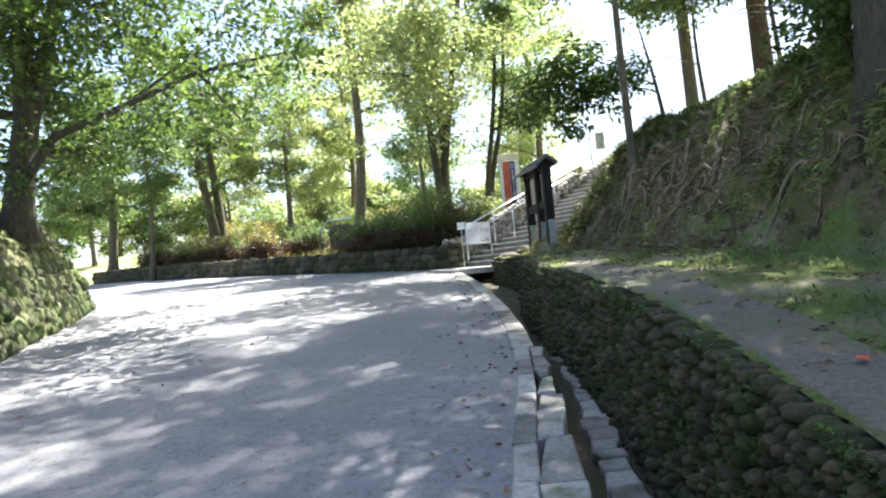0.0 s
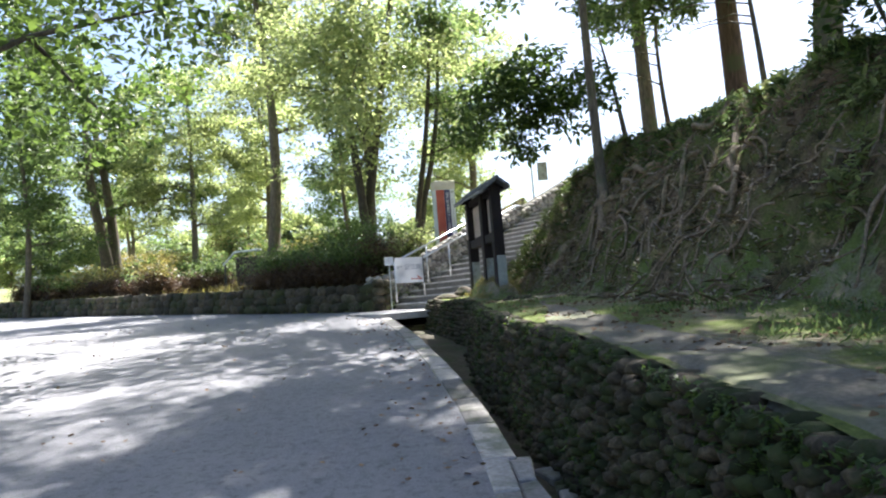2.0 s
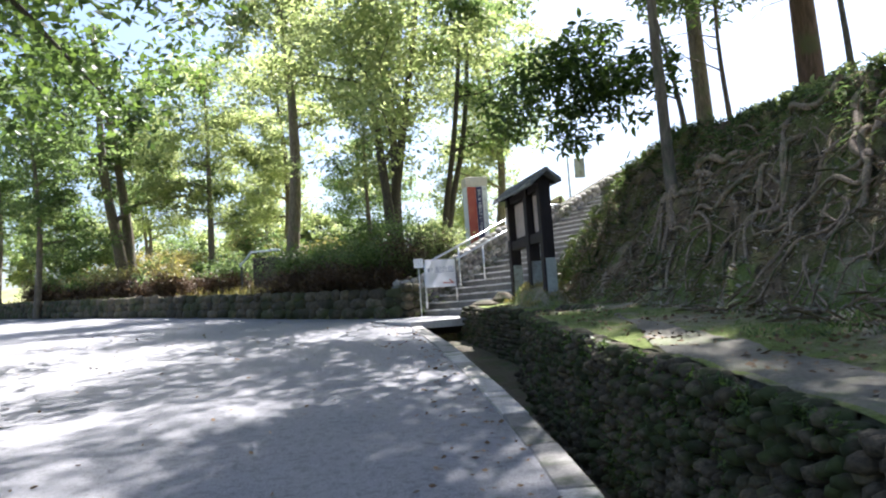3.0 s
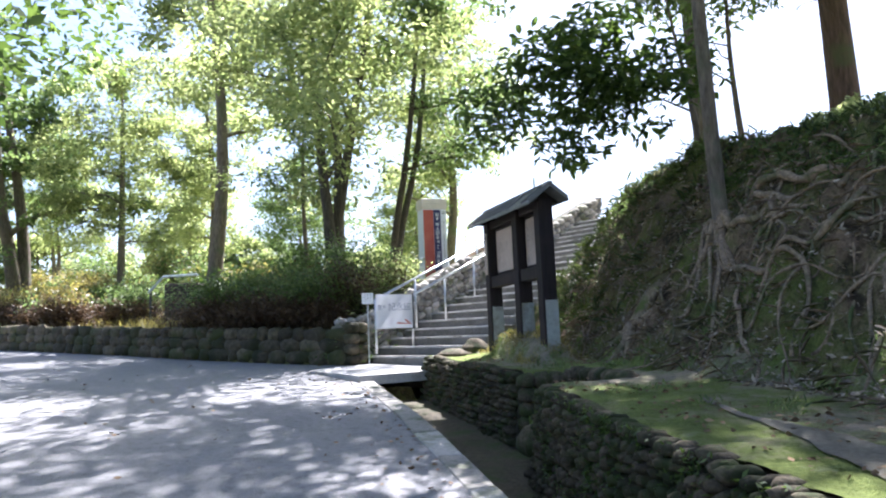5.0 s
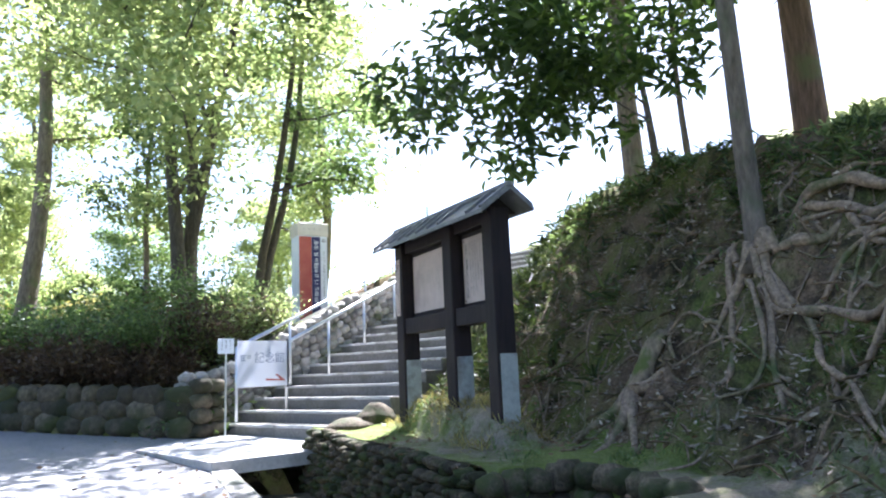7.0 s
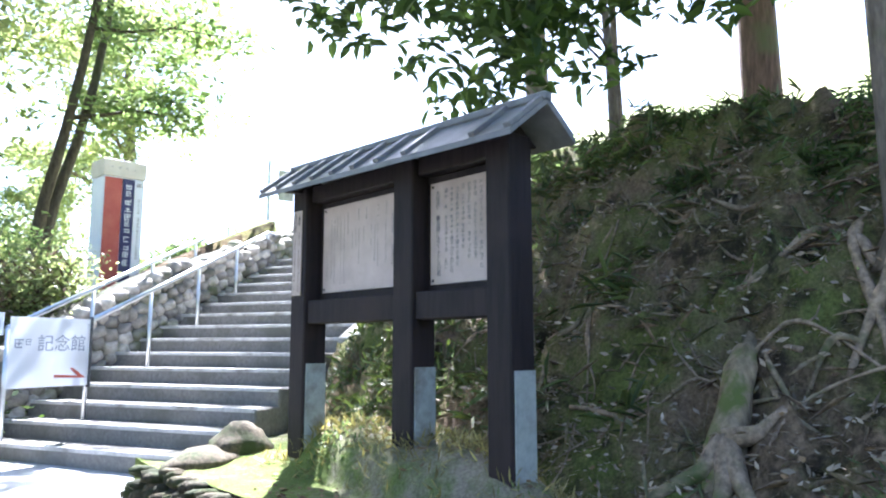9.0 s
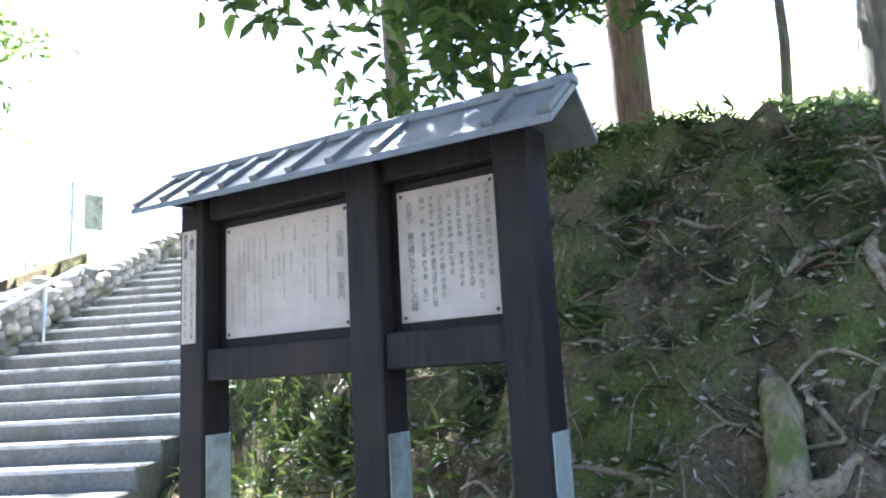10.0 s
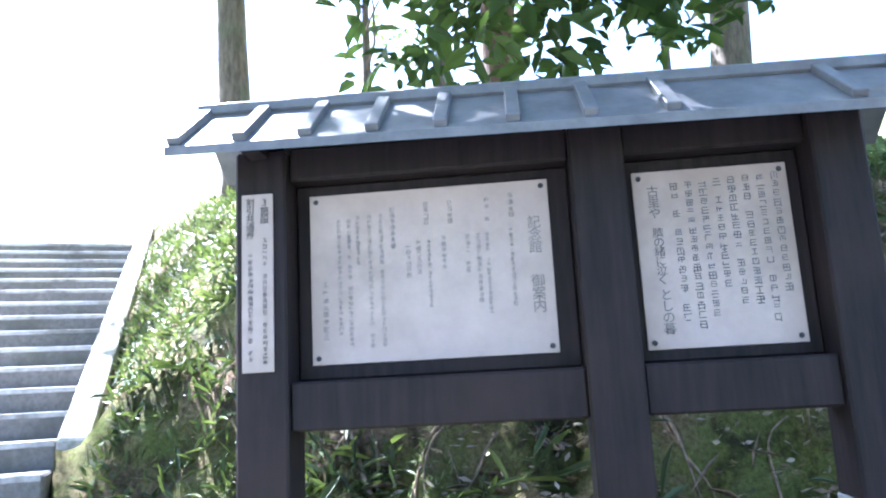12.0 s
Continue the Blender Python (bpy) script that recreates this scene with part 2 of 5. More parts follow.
def tube_data(pts, radii, sides=8):
    """Vertices and faces of a tapered tube along pts."""
    pts = [Vector(p) for p in pts]
    vs, fs = [], []
    n = len(pts)
    up = Vector((0.31, 0.17, 0.93)).normalized()
    for i, p in enumerate(pts):
        d = (pts[min(i + 1, n - 1)] - pts[max(i - 1, 0)]).normalized()
        if i == 0:
            a = d.cross(up)
            if a.length < 0.1:
                a = d.cross(Vector((1, 0, 0)))
        else:
            a = a - d * a.dot(d)
        a.normalize()
        b = d.cross(a)
        for k in range(sides):
            t = 2 * math.pi * k / sides
            vs.append(p + (a * math.cos(t) + b * math.sin(t)) * radii[i])
    for i in range(n - 1):
        for k in range(sides):
            k2 = (k + 1) % sides
            fs.append((i * sides + k, i * sides + k2, (i + 1) * sides + k2, (i + 1) * sides + k))
    fs.append(tuple(range(sides - 1, -1, -1)))
    fs.append(tuple((n - 1) * sides + k for k in range(sides)))
    return vs, fs


def join_data(pieces):
    vs, fs = [], []
    for v, f in pieces:
        o = len(vs)
        vs += v
        fs += [tuple(i + o for i in q) for q in f]
    return vs, fs


def leaf_data(centres, size, rng, droop=0.3, slim=0.45, spread=0.5):
    """One folded diamond leaf at every centre (numpy n x 3): arrays of vertices and quads."""
    n = len(centres)
    d = rng.normal(size=(n, 3))
    d[:, 2] = d[:, 2] * spread - droop
    d /= np.linalg.norm(d, axis=1)[:, None]
    up = rng.normal(size=(n, 3)) * 0.5 + np.array([0, 0, 1.0])
    w = np.cross(d, up)
    w /= np.maximum(np.linalg.norm(w, axis=1), 1e-6)[:, None]
    s = size * (0.6 + 0.8 * rng.random(n))[:, None]
    p0 = centres
    p1 = centres + d * s * 0.45 + w * s * slim * 0.5
    p2 = centres + d * s
    p3 = centres + d * s * 0.45 - w * s * slim * 0.5
    v = np.stack([p0, p1, p2, p3], 1).reshape(-1, 3)
    f = np.arange(4 * n).reshape(-1, 4)
    return v, f


def broad_leaf_data(centres, size, rng, droop=0.3, slim=0.45, spread=0.5):
    """Pointed oval leaves of two halves, folded along the midrib."""
    n = len(centres)
    d = rng.normal(size=(n, 3))
    d[:, 2] = d[:, 2] * spread - droop
    d /= np.linalg.norm(d, axis=1)[:, None]
    up = rng.normal(size=(n, 3)) * 0.4 + np.array([0, 0, 1.0])
    w = np.cross(d, up)
    w /= np.maximum(np.linalg.norm(w, axis=1), 1e-6)[:, None]
    h = np.cross(w, d)
    s = size * (0.6 + 0.8 * rng.random(n))[:, None]
    half = s * slim * 0.5
    tip = centres + d * s - h * s * 0.12
    sides = [centres + d * s * a + w * half * b + h * half * 0.3 for a, b in ((0.28, 0.85), (0.66, 0.8), (0.66, -0.8), (0.28, -0.85))]
    v = np.stack([centres, sides[0], sides[1], tip, sides[2], sides[3]], 1).reshape(-1, 3)
    k = np.arange(n)[:, None] * 6
    f = np.concatenate([k + np.array([[0, 1, 2, 3]]), k + np.array([[0, 3, 4, 5]])], 0)
    return v, f


def array_object(name, v, f, mat, parent=None, label=""):
    """A mesh of quads from arrays."""
    me = bpy.data.meshes.new(name)
    me.vertices.add(len(v))
    me.vertices.foreach_set("co", np.asarray(v, dtype=np.float32).ravel())
    nf = len(f)
    me.loops.add(nf * 4)
    me.loops.foreach_set("vertex_index", np.asarray(f, dtype=np.int32).ravel())
    me.polygons.add(nf)
    me.polygons.foreach_set("loop_start", np.arange(nf, dtype=np.int32) * 4)
    me.update(calc_edges=True)
    me.materials.append(mat)
    ob = new(name, me)
    if parent:
        ob.parent = parent
    if label:
        ob["label"] = label
    return ob


# ---------- the lie of the land ----------
AX = radians(29.4)                                  # the stair's direction, from +x
STAIR_A = np.array([math.cos(AX), math.sin(AX)])
STAIR_W = np.array([math.sin(AX), -math.cos(AX)])   # across, towards the bank
STAIR_0 = np.array([0.435, 20.04])                  # foot of the stair, on the side of the rails
TREAD, RISER, STEPS, STAIR_WIDE, STAIR_Z = 0.323, 0.147, 20, 2.63, 1.48


def road_z(y):
    return np.interp(y, [-60, 0, 17, 20, 22, 27, 35, 60, 120], [-4.8, 0.0, 1.36, 1.52, 1.62, 1.93, 2.35, 3.0, 3.5])


def wall_top(y):
    return np.interp(y, [-8, 0, 2, 3, 4, 5.4, 8, 10, 12, 14, 18], [-0.1, 0.45, 0.72, 0.88, 1.03, 1.18, 1.34, 1.43, 1.51, 1.56, 1.66])


def kerb_x(y):
    return np.interp(y, [-20, -6, 0, 3.4, 4.5, 6, 7.5, 9, 11, 14, 17], [-3.2, -0.9, -0.15, 0.2, 0.32, 0.52, 0.63, 0.66, 0.62, 0.48, 0.2])


def wall_x(y):
    return np.interp(y, [-8, 11, 12.7, 14.3, 17.6], [1.30, 1.31, 1.46, 1.66, 1.27])


def smooth(a, b, v):
    t = np.clip((v - a) / (b - a), 0, 1)
    return t * t * (3 - 2 * t)


def crest_z(y):
    return np.interp(y, [-10, 0, 5, 8, 9.2, 10.3, 12.6, 13.6, 15, 16.2, 18, 30], [1.85, 2.6, 3.1, 3.38, 3.46, 3.5, 3.68, 3.76, 3.96, 4.05, 4.05, 4.4])


def toe_x(y):
    return np.interp(y, [-10, 4, 6.5, 8.5, 11, 13.5, 15.5, 17, 19], [3.9, 3.7, 3.4, 3.3, 2.95, 2.62, 2.75, 2.7, 2.7])


def stair_side(x, y):
    """Distance along and across the stair, measured from its border on the bank's side."""
    px, py = x - STAIR_0[0], y - STAIR_0[1]
    return px * STAIR_A[0] + py * STAIR_A[1], px * STAIR_W[0] + py * STAIR_W[1] - STAIR_WIDE


def rough_noise(x, y, s, seed):
    return noise.fractal(Vector((x * s, y * s, seed)), 1.0, 2.0, 4)


def bank_z(x, y):
    base = wall_top(y)
    toe, crest = toe_x(y), 4.8
    t = (x - toe) / (crest - toe)
    rise = crest_z(y) - base
    if t <= 0:
        z = base + 0.03 * (x - 1.4)
    elif t < 1:
        z = base + 0.03 * (x - 1.4) + rise * (0.72 * t + 0.28 * float(smooth(0, 1, t)))
    else:
        z = base + rise + 0.11 + 0.20 * min(x - crest, 6) + 0.1 * max(0, min(x - crest - 6, 30))
    w = float(smooth(-0.15, 0.3, t))
    hollow = abs(rough_noise(x, y * 0.8, 2.3, 8.2))
    z += w * (0.20 * rough_noise(x, y, 1.4, 3.1) + 0.12 - 0.42 * min(0.5, hollow) * (1 if t < 1.1 else 0.3) + 0.08 * rough_noise(x, y, 8.0, 4.4))
    z += 0.02 * rough_noise(x, y, 3.0, 1.7)
    # mound under the notice board
    d = math.hypot((x - 2.32) / 0.38, (y - 16.0) / 1.35)
    z += 0.27 * max(0.0, 1 - d ** 4) if d < 1 else 0
    # gully of the side drain
    g = float(smooth(0.62, 0.45, abs(y - 13.5)) * smooth(2.35, 2.1, x))
    z = z * (1 - g) + (float(road_z(y)) - 0.05) * g
    along, across = stair_side(x, y)
    if along > -0.3:
        limit = STAIR_Z + max(0, along) / TREAD * RISER + (0.13 if along < 1.9 else 0.02) + max(0.0, across - 0.12) * 1.08 + 0.08 * rough_noise(x, y, 2.0, 5.5)
        if across < 0:
            limit = STAIR_Z - 0.3 + max(0, along) / TREAD * RISER - 0.5
        z = min(z, limit)
    return z


def grid_object(name, x0, x1, y0, y1, nx, ny, height, mat, skirt=None, smooth_it=True):
    xs, ys = np.linspace(x0, x1, nx), np.linspace(y0, y1, ny)
    vs = [(x, y, height(x, y)) for y in ys for x in xs]
    fs = [(j * nx + i, j * nx + i + 1, (j + 1) * nx + i + 1, (j + 1) * nx + i) for j in range(ny - 1) for i in range(nx - 1)]
    return mesh_object(name, vs, fs, mat, smooth=smooth_it)


# the low wall along the far side of the road
LOW_A, LOW_B = np.array([0.15, 19.5]), np.array([-18.5, 38.0])
LOW_D = (LOW_B - LOW_A) / np.linalg.norm(LOW_B - LOW_A)
LOW_N = np.array([LOW_D[1], -LOW_D[0]]) * -1.0
if LOW_N[1] < 0:
    LOW_N = -LOW_N                                  # away from the road


def behind_low(x, y):
    return (x - LOW_A[0]) * LOW_N[0] + (y - LOW_A[1]) * LOW_N[1]


def ground_z(x, y):
    b = behind_low(x, y)
    along, across = stair_side(x, y)
    z = float(road_z(y)) - 0.12 + (0.0 if y < 60 else 0.004 * (y - 60))
    if b > 0 and y > 15:
        z += (0.55 + 0.035 * min(b, 14) + 0.12 * rough_noise(x, y, 0.4, 2.2)) * float(smooth(0.05, 0.3, b))
        z += 1.3 * float(smooth(5.0, 10.0, b)) * float(smooth(1.0, -4.0, x)) + 0.10 * max(0.0, min(b - 10, 45))
        side = -across - STAIR_WIDE
        if side > 0.3 and along > 0:
            z += 0.9 * min(along, 7.5) * RISER / TREAD * float(smooth(4.0, 0.6, side))
    if x > 0.5 and y < 19:
        z -= 1.2 * float(smooth(0.5, 1.2, x))
    if x > -0.3 and -STAIR_WIDE - 0.45 < across < 3 and along > -2.5:
        z = min(z, STAIR_Z - 0.6)
    if along > 5.5:
        z = min(z, STAIR_Z + STEPS * RISER - 0.35)
    if x > 1.2 and across > -STAIR_WIDE - 0.3:
        z = min(z, float(road_z(y)) - 1.2)
    if x < -12 and y < 25:
        z += 0.02 * (-12 - x)
    return z


def build_ground():
    """One sheet to the horizon: close mesh in the middle, wide cells beyond."""
    ring = [4, 10, 20, 40, 90, 200, 500, 1500]
    xs = sorted({-r - 22 for r in ring} | {r + 14 for r in ring} | {round(v, 3) for v in np.linspace(-22, 14, 109)})
    ys = sorted({-r - 6 for r in ring} | {r + 46 for r in ring} | {round(v, 3) for v in np.linspace(-6, 46, 157)})
    nx = len(xs)
    vs = [(x, y, ground_z(x, y)) for y in ys for x in xs]
    fs = [(j * nx + i, j * nx + i + 1, (j + 1) * nx + i + 1, (j + 1) * nx + i) for j in range(len(ys) - 1) for i in range(nx - 1)]
    sheet_of_ground = mesh_object("ground", vs, fs, GRASS, smooth=True)
    sheet_of_ground.data.materials.append(WOODLAND)
    wood = []
    for f in fs:
        x, y = vs[f[0]][0], vs[f[0]][1]
        wood.append(1 if y > 17 and behind_low(x, y) < 5.5 + 2.5 * rough_noise(x, y, 0.35, 4.0) and x > -17 else 0)
    sheet_of_ground.data.polygons.foreach_set("material_index", wood)
    tagged(sheet_of_ground, "sunlit pale grass and earth beyond the road", "ground", kind="structure")


build_ground()

# the bank with its terrace
def build_bank():
    nx, ny = 190, 560
    vs, fs, kinds = [], [], []
    for j in range(ny):
        y = -7 + 33 * j / (ny - 1)
        a = float(wall_x(y)) + 0.045
        for i in range(nx):
            u = i / (nx - 1)
            x = a + (12.4 - a) * (0.35 * u + 0.65 * u ** 2.6)
            vs.append((x, y, bank_z(x, y)))
    for j in range(ny - 1):
        for i in range(nx - 1):
            x, y, z = vs[j * nx + i]
            fs.append((j * nx + i, j * nx + i + 1, (j + 1) * nx + i + 1, (j + 1) * nx + i))
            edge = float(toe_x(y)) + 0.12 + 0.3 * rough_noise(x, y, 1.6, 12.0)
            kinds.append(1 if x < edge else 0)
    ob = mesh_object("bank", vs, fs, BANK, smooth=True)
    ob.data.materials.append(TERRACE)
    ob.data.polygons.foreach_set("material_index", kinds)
    return tagged(ob, "steep shaded earth bank with moss and bare roots", "bank", kind="structure")


build_bank()
hill = grid_object("hillside", 12.4, 90, -40, 90, 40, 60, lambda x, y: bank_z(12.4, min(max(y, -7), 26)) + (0.5 * float(smooth(-4, 8, x - 0.9 * (y - 8))) - 0.06) * min(x - 12.4, 45) + 0.3 * rough_noise(x, y, 0.1, 4.0), GRASS)
tagged(hill, "bright grassy hillside above the bank", "hillside", kind="structure")


def strip(name, x_in, x_out, y0, y1, ny, nx, height, mat):
    vs, fs = [], []
    for j in range(ny):
        y = y0 + (y1 - y0) * j / (ny - 1)
        a, b = x_in(y), x_out(y)
        for i in range(nx):
            x = a + (b - a) * i / (nx - 1)
            vs.append((x, y, height(x, y)))
    for j in range(ny - 1):
        for i in range(nx - 1):
            fs.append((j * nx + i, j * nx + i + 1, (j + 1) * nx + i + 1, (j + 1) * nx + i))
    return mesh_object(name, vs, fs, mat, smooth=True)


# road: up the slope and round to the left along the low wall
def road_left(y):
    return np.interp(y, [-20, 9, 17, 19, 24, 45], [-9, -8.6, -9.9, -13, -24, -50])


def road_right(y):
    if y < 17:
        return kerb_x(y) + 0.01
    if y < 19.45:
        return 0.2 - 0.04 * (y - 17)
    return LOW_A[0] + (y - LOW_A[1]) * LOW_D[0] / LOW_D[1] + 0.05


road = strip("road", road_left, road_right, -20, 38, 233, 40, lambda x, y: float(road_z(y)) + 0.012 * rough_noise(x, y, 0.5, 7.7), ASPHALT)
tagged(road, "grey worn asphalt lane dappled with sunlight", "road", kind="structure")


# ditch between kerb and retaining wall
ditch = strip("ditch", lambda y: kerb_x(y) + 0.2, lambda y: wall_x(y) + 0.12 + 0.9 * float(smooth(0.7, 0.5, abs(y - 13.5))), -8, 17.3, 130, 9,
              lambda x, y: float(road_z(y)) - 0.30 + 0.05 * rough_noise(x, y, 2.5, 6.1) + 0.10 * float(smooth(0.3, 0.0, x - kerb_x(y) - 0.2)), DITCH)
tagged(ditch, "dark muddy roadside ditch with moss", "ditch", kind="structure")


def retaining_wall(name, y0, y1, n, label):
    vs, fs = [], []
    ys = np.linspace(y0, y1, n)
    for y in ys:
        t, r, x = float(wall_top(y)), float(road_z(y)), float(wall_x(y))
        vs += [(x - 0.10, y, r - 0.5), (x, y, t - 0.05), (x + 0.34, y, t - 0.06), (x + 0.34, y, r - 0.5)]
    for j in range(len(ys) - 1):
        for i in range(3):
            fs.append((j * 4 + i, (j + 1) * 4 + i, (j + 1) * 4 + i + 1, j * 4 + i + 1))
    fs += [(0, 1, 2, 3), tuple(len(vs) - k for k in (1, 2, 3, 4))]
    return tagged(mesh_object(name, vs, fs, MORTAR), label, "retaining wall", kind="structure")


wall_near = retaining_wall("wall_terrace_1", -8, 12.85, 90, "low mossy cobblestone retaining wall beside the ditch")
wall_far = retaining_wall("wall_terrace_2", 14.1, 17.55, 20, "short mossy cobblestone wall up to the slab")

# slab bridging the ditch at the stair's foot
slab = thing("stone_slab", (0, 0, 0), "pale grey concrete slab bridging the ditch", "slab")
bm = bmesh.new()
corners = [(-0.46, 18.6), (0.22, 17.05), (1.28, 17.35), (1.75, 17.75), (0.45, 20.05)]
top = [bm.verts.new((x, y, float(road_z(y)) * 0.35 + 1.42 * 0.65 + 0.05)) for x, y in corners]
low = [bm.verts.new((x, y, v.co.z - 0.13)) for (x, y), v in zip(corners, top)]
bm.faces.new(top)
bm.faces.new(low[::-1])
for i in range(5):
    k = (i + 1) % 5
    bm.faces.new((top[i], low[i], low[k], top[k]))
bmesh.ops.recalc_face_normals(bm, faces=bm.faces)
part("slab", bm, SLAB, slab)

# stair
stairs = thing("stair", (STAIR_0[0], STAIR_0[1], STAIR_Z), "long flight of grey concrete steps with skylight painted along the edges", "stairs", rz=AX)
stairs["kind"] = "structure"
for k in range(STEPS):
    bm = bmesh.new()
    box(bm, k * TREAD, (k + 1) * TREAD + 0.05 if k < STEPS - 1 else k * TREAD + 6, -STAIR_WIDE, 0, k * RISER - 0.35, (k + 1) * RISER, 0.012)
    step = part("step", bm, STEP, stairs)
    # Pale strip added on each tread edge for the skylight it catches.
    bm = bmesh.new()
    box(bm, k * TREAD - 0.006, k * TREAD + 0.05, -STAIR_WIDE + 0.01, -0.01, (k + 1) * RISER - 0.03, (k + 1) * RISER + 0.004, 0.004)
    part("skylit_strip", bm, SKYLIT_EDGE, step, "paler strip with skylight painted along the tread edge")
bm = bmesh.new()
L = STEPS * TREAD
for a, b in ((1.9, L + 0.5),):
    m = Matrix(((1, 0, 0, 0), (0, 1, 0, 0), (RISER / TREAD, 0, 1, 0), (0, 0, 0, 1)))
    box(bm, a, b, -STAIR_WIDE - 0.16, -STAIR_WIDE - 0.002, -0.4, 0.17, 0.012, m)
part("border", bm, KERB, stairs, "weathered concrete border along the steps")


# notice board, in its own frame: x along the board, y towards the bank
BOARD_RZ = math.atan2(-0.996, 0.089)
board = thing("notice_board", (2.16, 16.75, 0), "dark-stained roofed wooden notice board on three posts", "notice board", rz=BOARD_RZ)


def board_box(name, x0, x1, y0, y1, z0, z1, mat, label="", bevel=0.008):
    bm = bmesh.new()
    box(bm, x0, x1, y0, y1, z0, z1, bevel)
    return part(name, bm, mat, board, label)
for x0, x1 in ((-0.22, -0.05), (0.88, 1.05), (1.62, 1.78)):
    post = board_box("post", x0, x1, -0.11, 0.07, 1.70, 3.50, WOOD)
    bm = bmesh.new()
    box(bm, x0 - 0.004, x1 + 0.004, -0.088, 0.074, 1.68, 2.32, 0.006)
    part("sleeve", bm, SLEEVE, post, "pale galvanised plate on the post's sides at its foot")
for x0, x1 in ((-0.05, 0.88), (1.05, 1.62)):
    board_box("crossbeam", x0, x1, -0.085, 0.05, 2.58, 2.735, WOOD)
    board_box("backboard", x0, x1, 0.008, 0.04, 2.735, 3.40, WOOD)
    board_box("header", x0, x1, -0.07, 0.05, 3.40, 3.515, WOOD)


def notice(name, x0, x1, z0, z1, y, label):
    bm = bmesh.new()
    box(bm, x0, x1, y, y + 0.008, z0, z1, 0.002)
    return part(name, bm, PAPER, board, label)


panel_a = notice("notice_panel", 0.0, 0.81, 2.785, 3.36, 0.0, "cream board with faded vertical writing")
panel_b = notice("notice_panel", 1.085, 1.575, 2.775, 3.355, 0.0, "cream board with dark vertical writing")
panel_c = notice("notice_panel", -0.195, -0.09, 2.77, 3.35, -0.12, "narrow cream strip with vertical writing")

# the board's roof: ridge beam, two slopes, battens, fascia
RX0, RX1, RIDGE, EAVE, HALF = -0.375, 1.96, 3.695, 3.485, 0.275
SAG = Matrix(((1, 0, 0, 0), (0, 1, 0, 0), (-0.017, 0, 1, -0.016), (0, 0, 0, 1)))
for side in (-1, 1):
    bm = bmesh.new()
    reach = 1.0 if side < 0 else 0.8
    low_y, low_z = -0.02 + side * HALF * reach, RIDGE - (RIDGE - EAVE) * reach
    vs = [(RX0, -0.02, RIDGE), (RX1, -0.02, RIDGE), (RX1, low_y, low_z), (RX0, low_y, low_z)]
    t = [bm.verts.new(v) for v in vs]
    u = [bm.verts.new((v[0], v[1], v[2] - 0.03)) for v in vs]
    bm.faces.new(t)
    bm.faces.new(u[::-1])
    for i in range(4):
        bm.faces.new((t[i], u[i], u[(i + 1) % 4], t[(i + 1) % 4]))
    bmesh.ops.recalc_face_normals(bm, faces=bm.faces)
    bm.transform(SAG)
    slope = part("roof_slope", bm, ROOFING, board, "weathered grey sheet roof slope")
    tilt = math.atan2(RIDGE - EAVE, HALF)
    for x in (-0.35, -0.14, 0.07, 0.28, 0.49, 0.71, 0.94, 1.18, 1.70, 1.93):
        bm = bmesh.new()
        m = SAG @ Matrix.Translation((x, -0.02, RIDGE + 0.008)) @ Matrix.Rotation(-side * tilt, 4, "X")
        box(bm, -0.022, 0.022, min(0, side * 0.335 * reach), max(0, side * 0.335 * reach), -0.008, 0.018, 0.003, m)
        part("batten", bm, ROOFING, slope)
bm = bmesh.new()
box(bm, RX0 - 0.01, RX1 + 0.01, -0.05, 0.01, RIDGE - 0.015, RIDGE + 0.03, 0.008, SAG)
part("ridge_cap", bm, ROOFING, board)
for x in (-0.135, 1.70):
    bm = bmesh.new()
    v = [bm.verts.new((x + dx, y, z)) for dx in (-0.03, 0.03) for y, z in ((-0.22, 3.47), (0.17, 3.47), (-0.02, 3.61))]
    bm.faces.new((v[0], v[1], v[2]))
    bm.faces.new((v[5], v[4], v[3]))
    for a, b in ((0, 1), (1, 2), (2, 0)):
        bm.faces.new((v[a], v[a + 3], v[b + 3], v[b]))
    bmesh.ops.recalc_face_normals(bm, faces=bm.faces)
    part("gable", bm, WOOD, board)

# hand rails up the stair
def hand_rail(name, a, b, posts, drop, label):
    base = thing(name, (a[0], a[1], a[2] - drop), label, "hand rail", "stair hand rails")
    o = Vector(base.location)
    A, B = Vector(a) - o, Vector(b) - o
    v, f = tube_data([A, A.lerp(B, 0.5), B, B + Vector((0.12, 0.05, 0.0)), B + Vector((0.16, 0.07, -0.08))], [0.024] * 5, 10)
    mesh_object("rail", v, f, STEEL, base, smooth=True)
    for k in range(posts):
        p = A.lerp(B, k / (posts - 1) if posts > 1 else 0)
        v, f = tube_data([p, p - Vector((0, 0, drop + 0.05))], [0.019, 0.019], 8)
        mesh_object("rail_post", v, f, STEEL, base, smooth=True)
    return base


hand_rail("hand_rail", (0.66, 19.3, 2.58), (4.0, 23.2, 4.26), 5, 0.86, "galvanised steel hand rail on posts above the stone wall")
hand_rail("hand_rail", (1.33, 19.6, 2.65), (4.2, 22.2, 4.06), 5, 0.86, "galvanised steel hand rail on posts beside the steps")

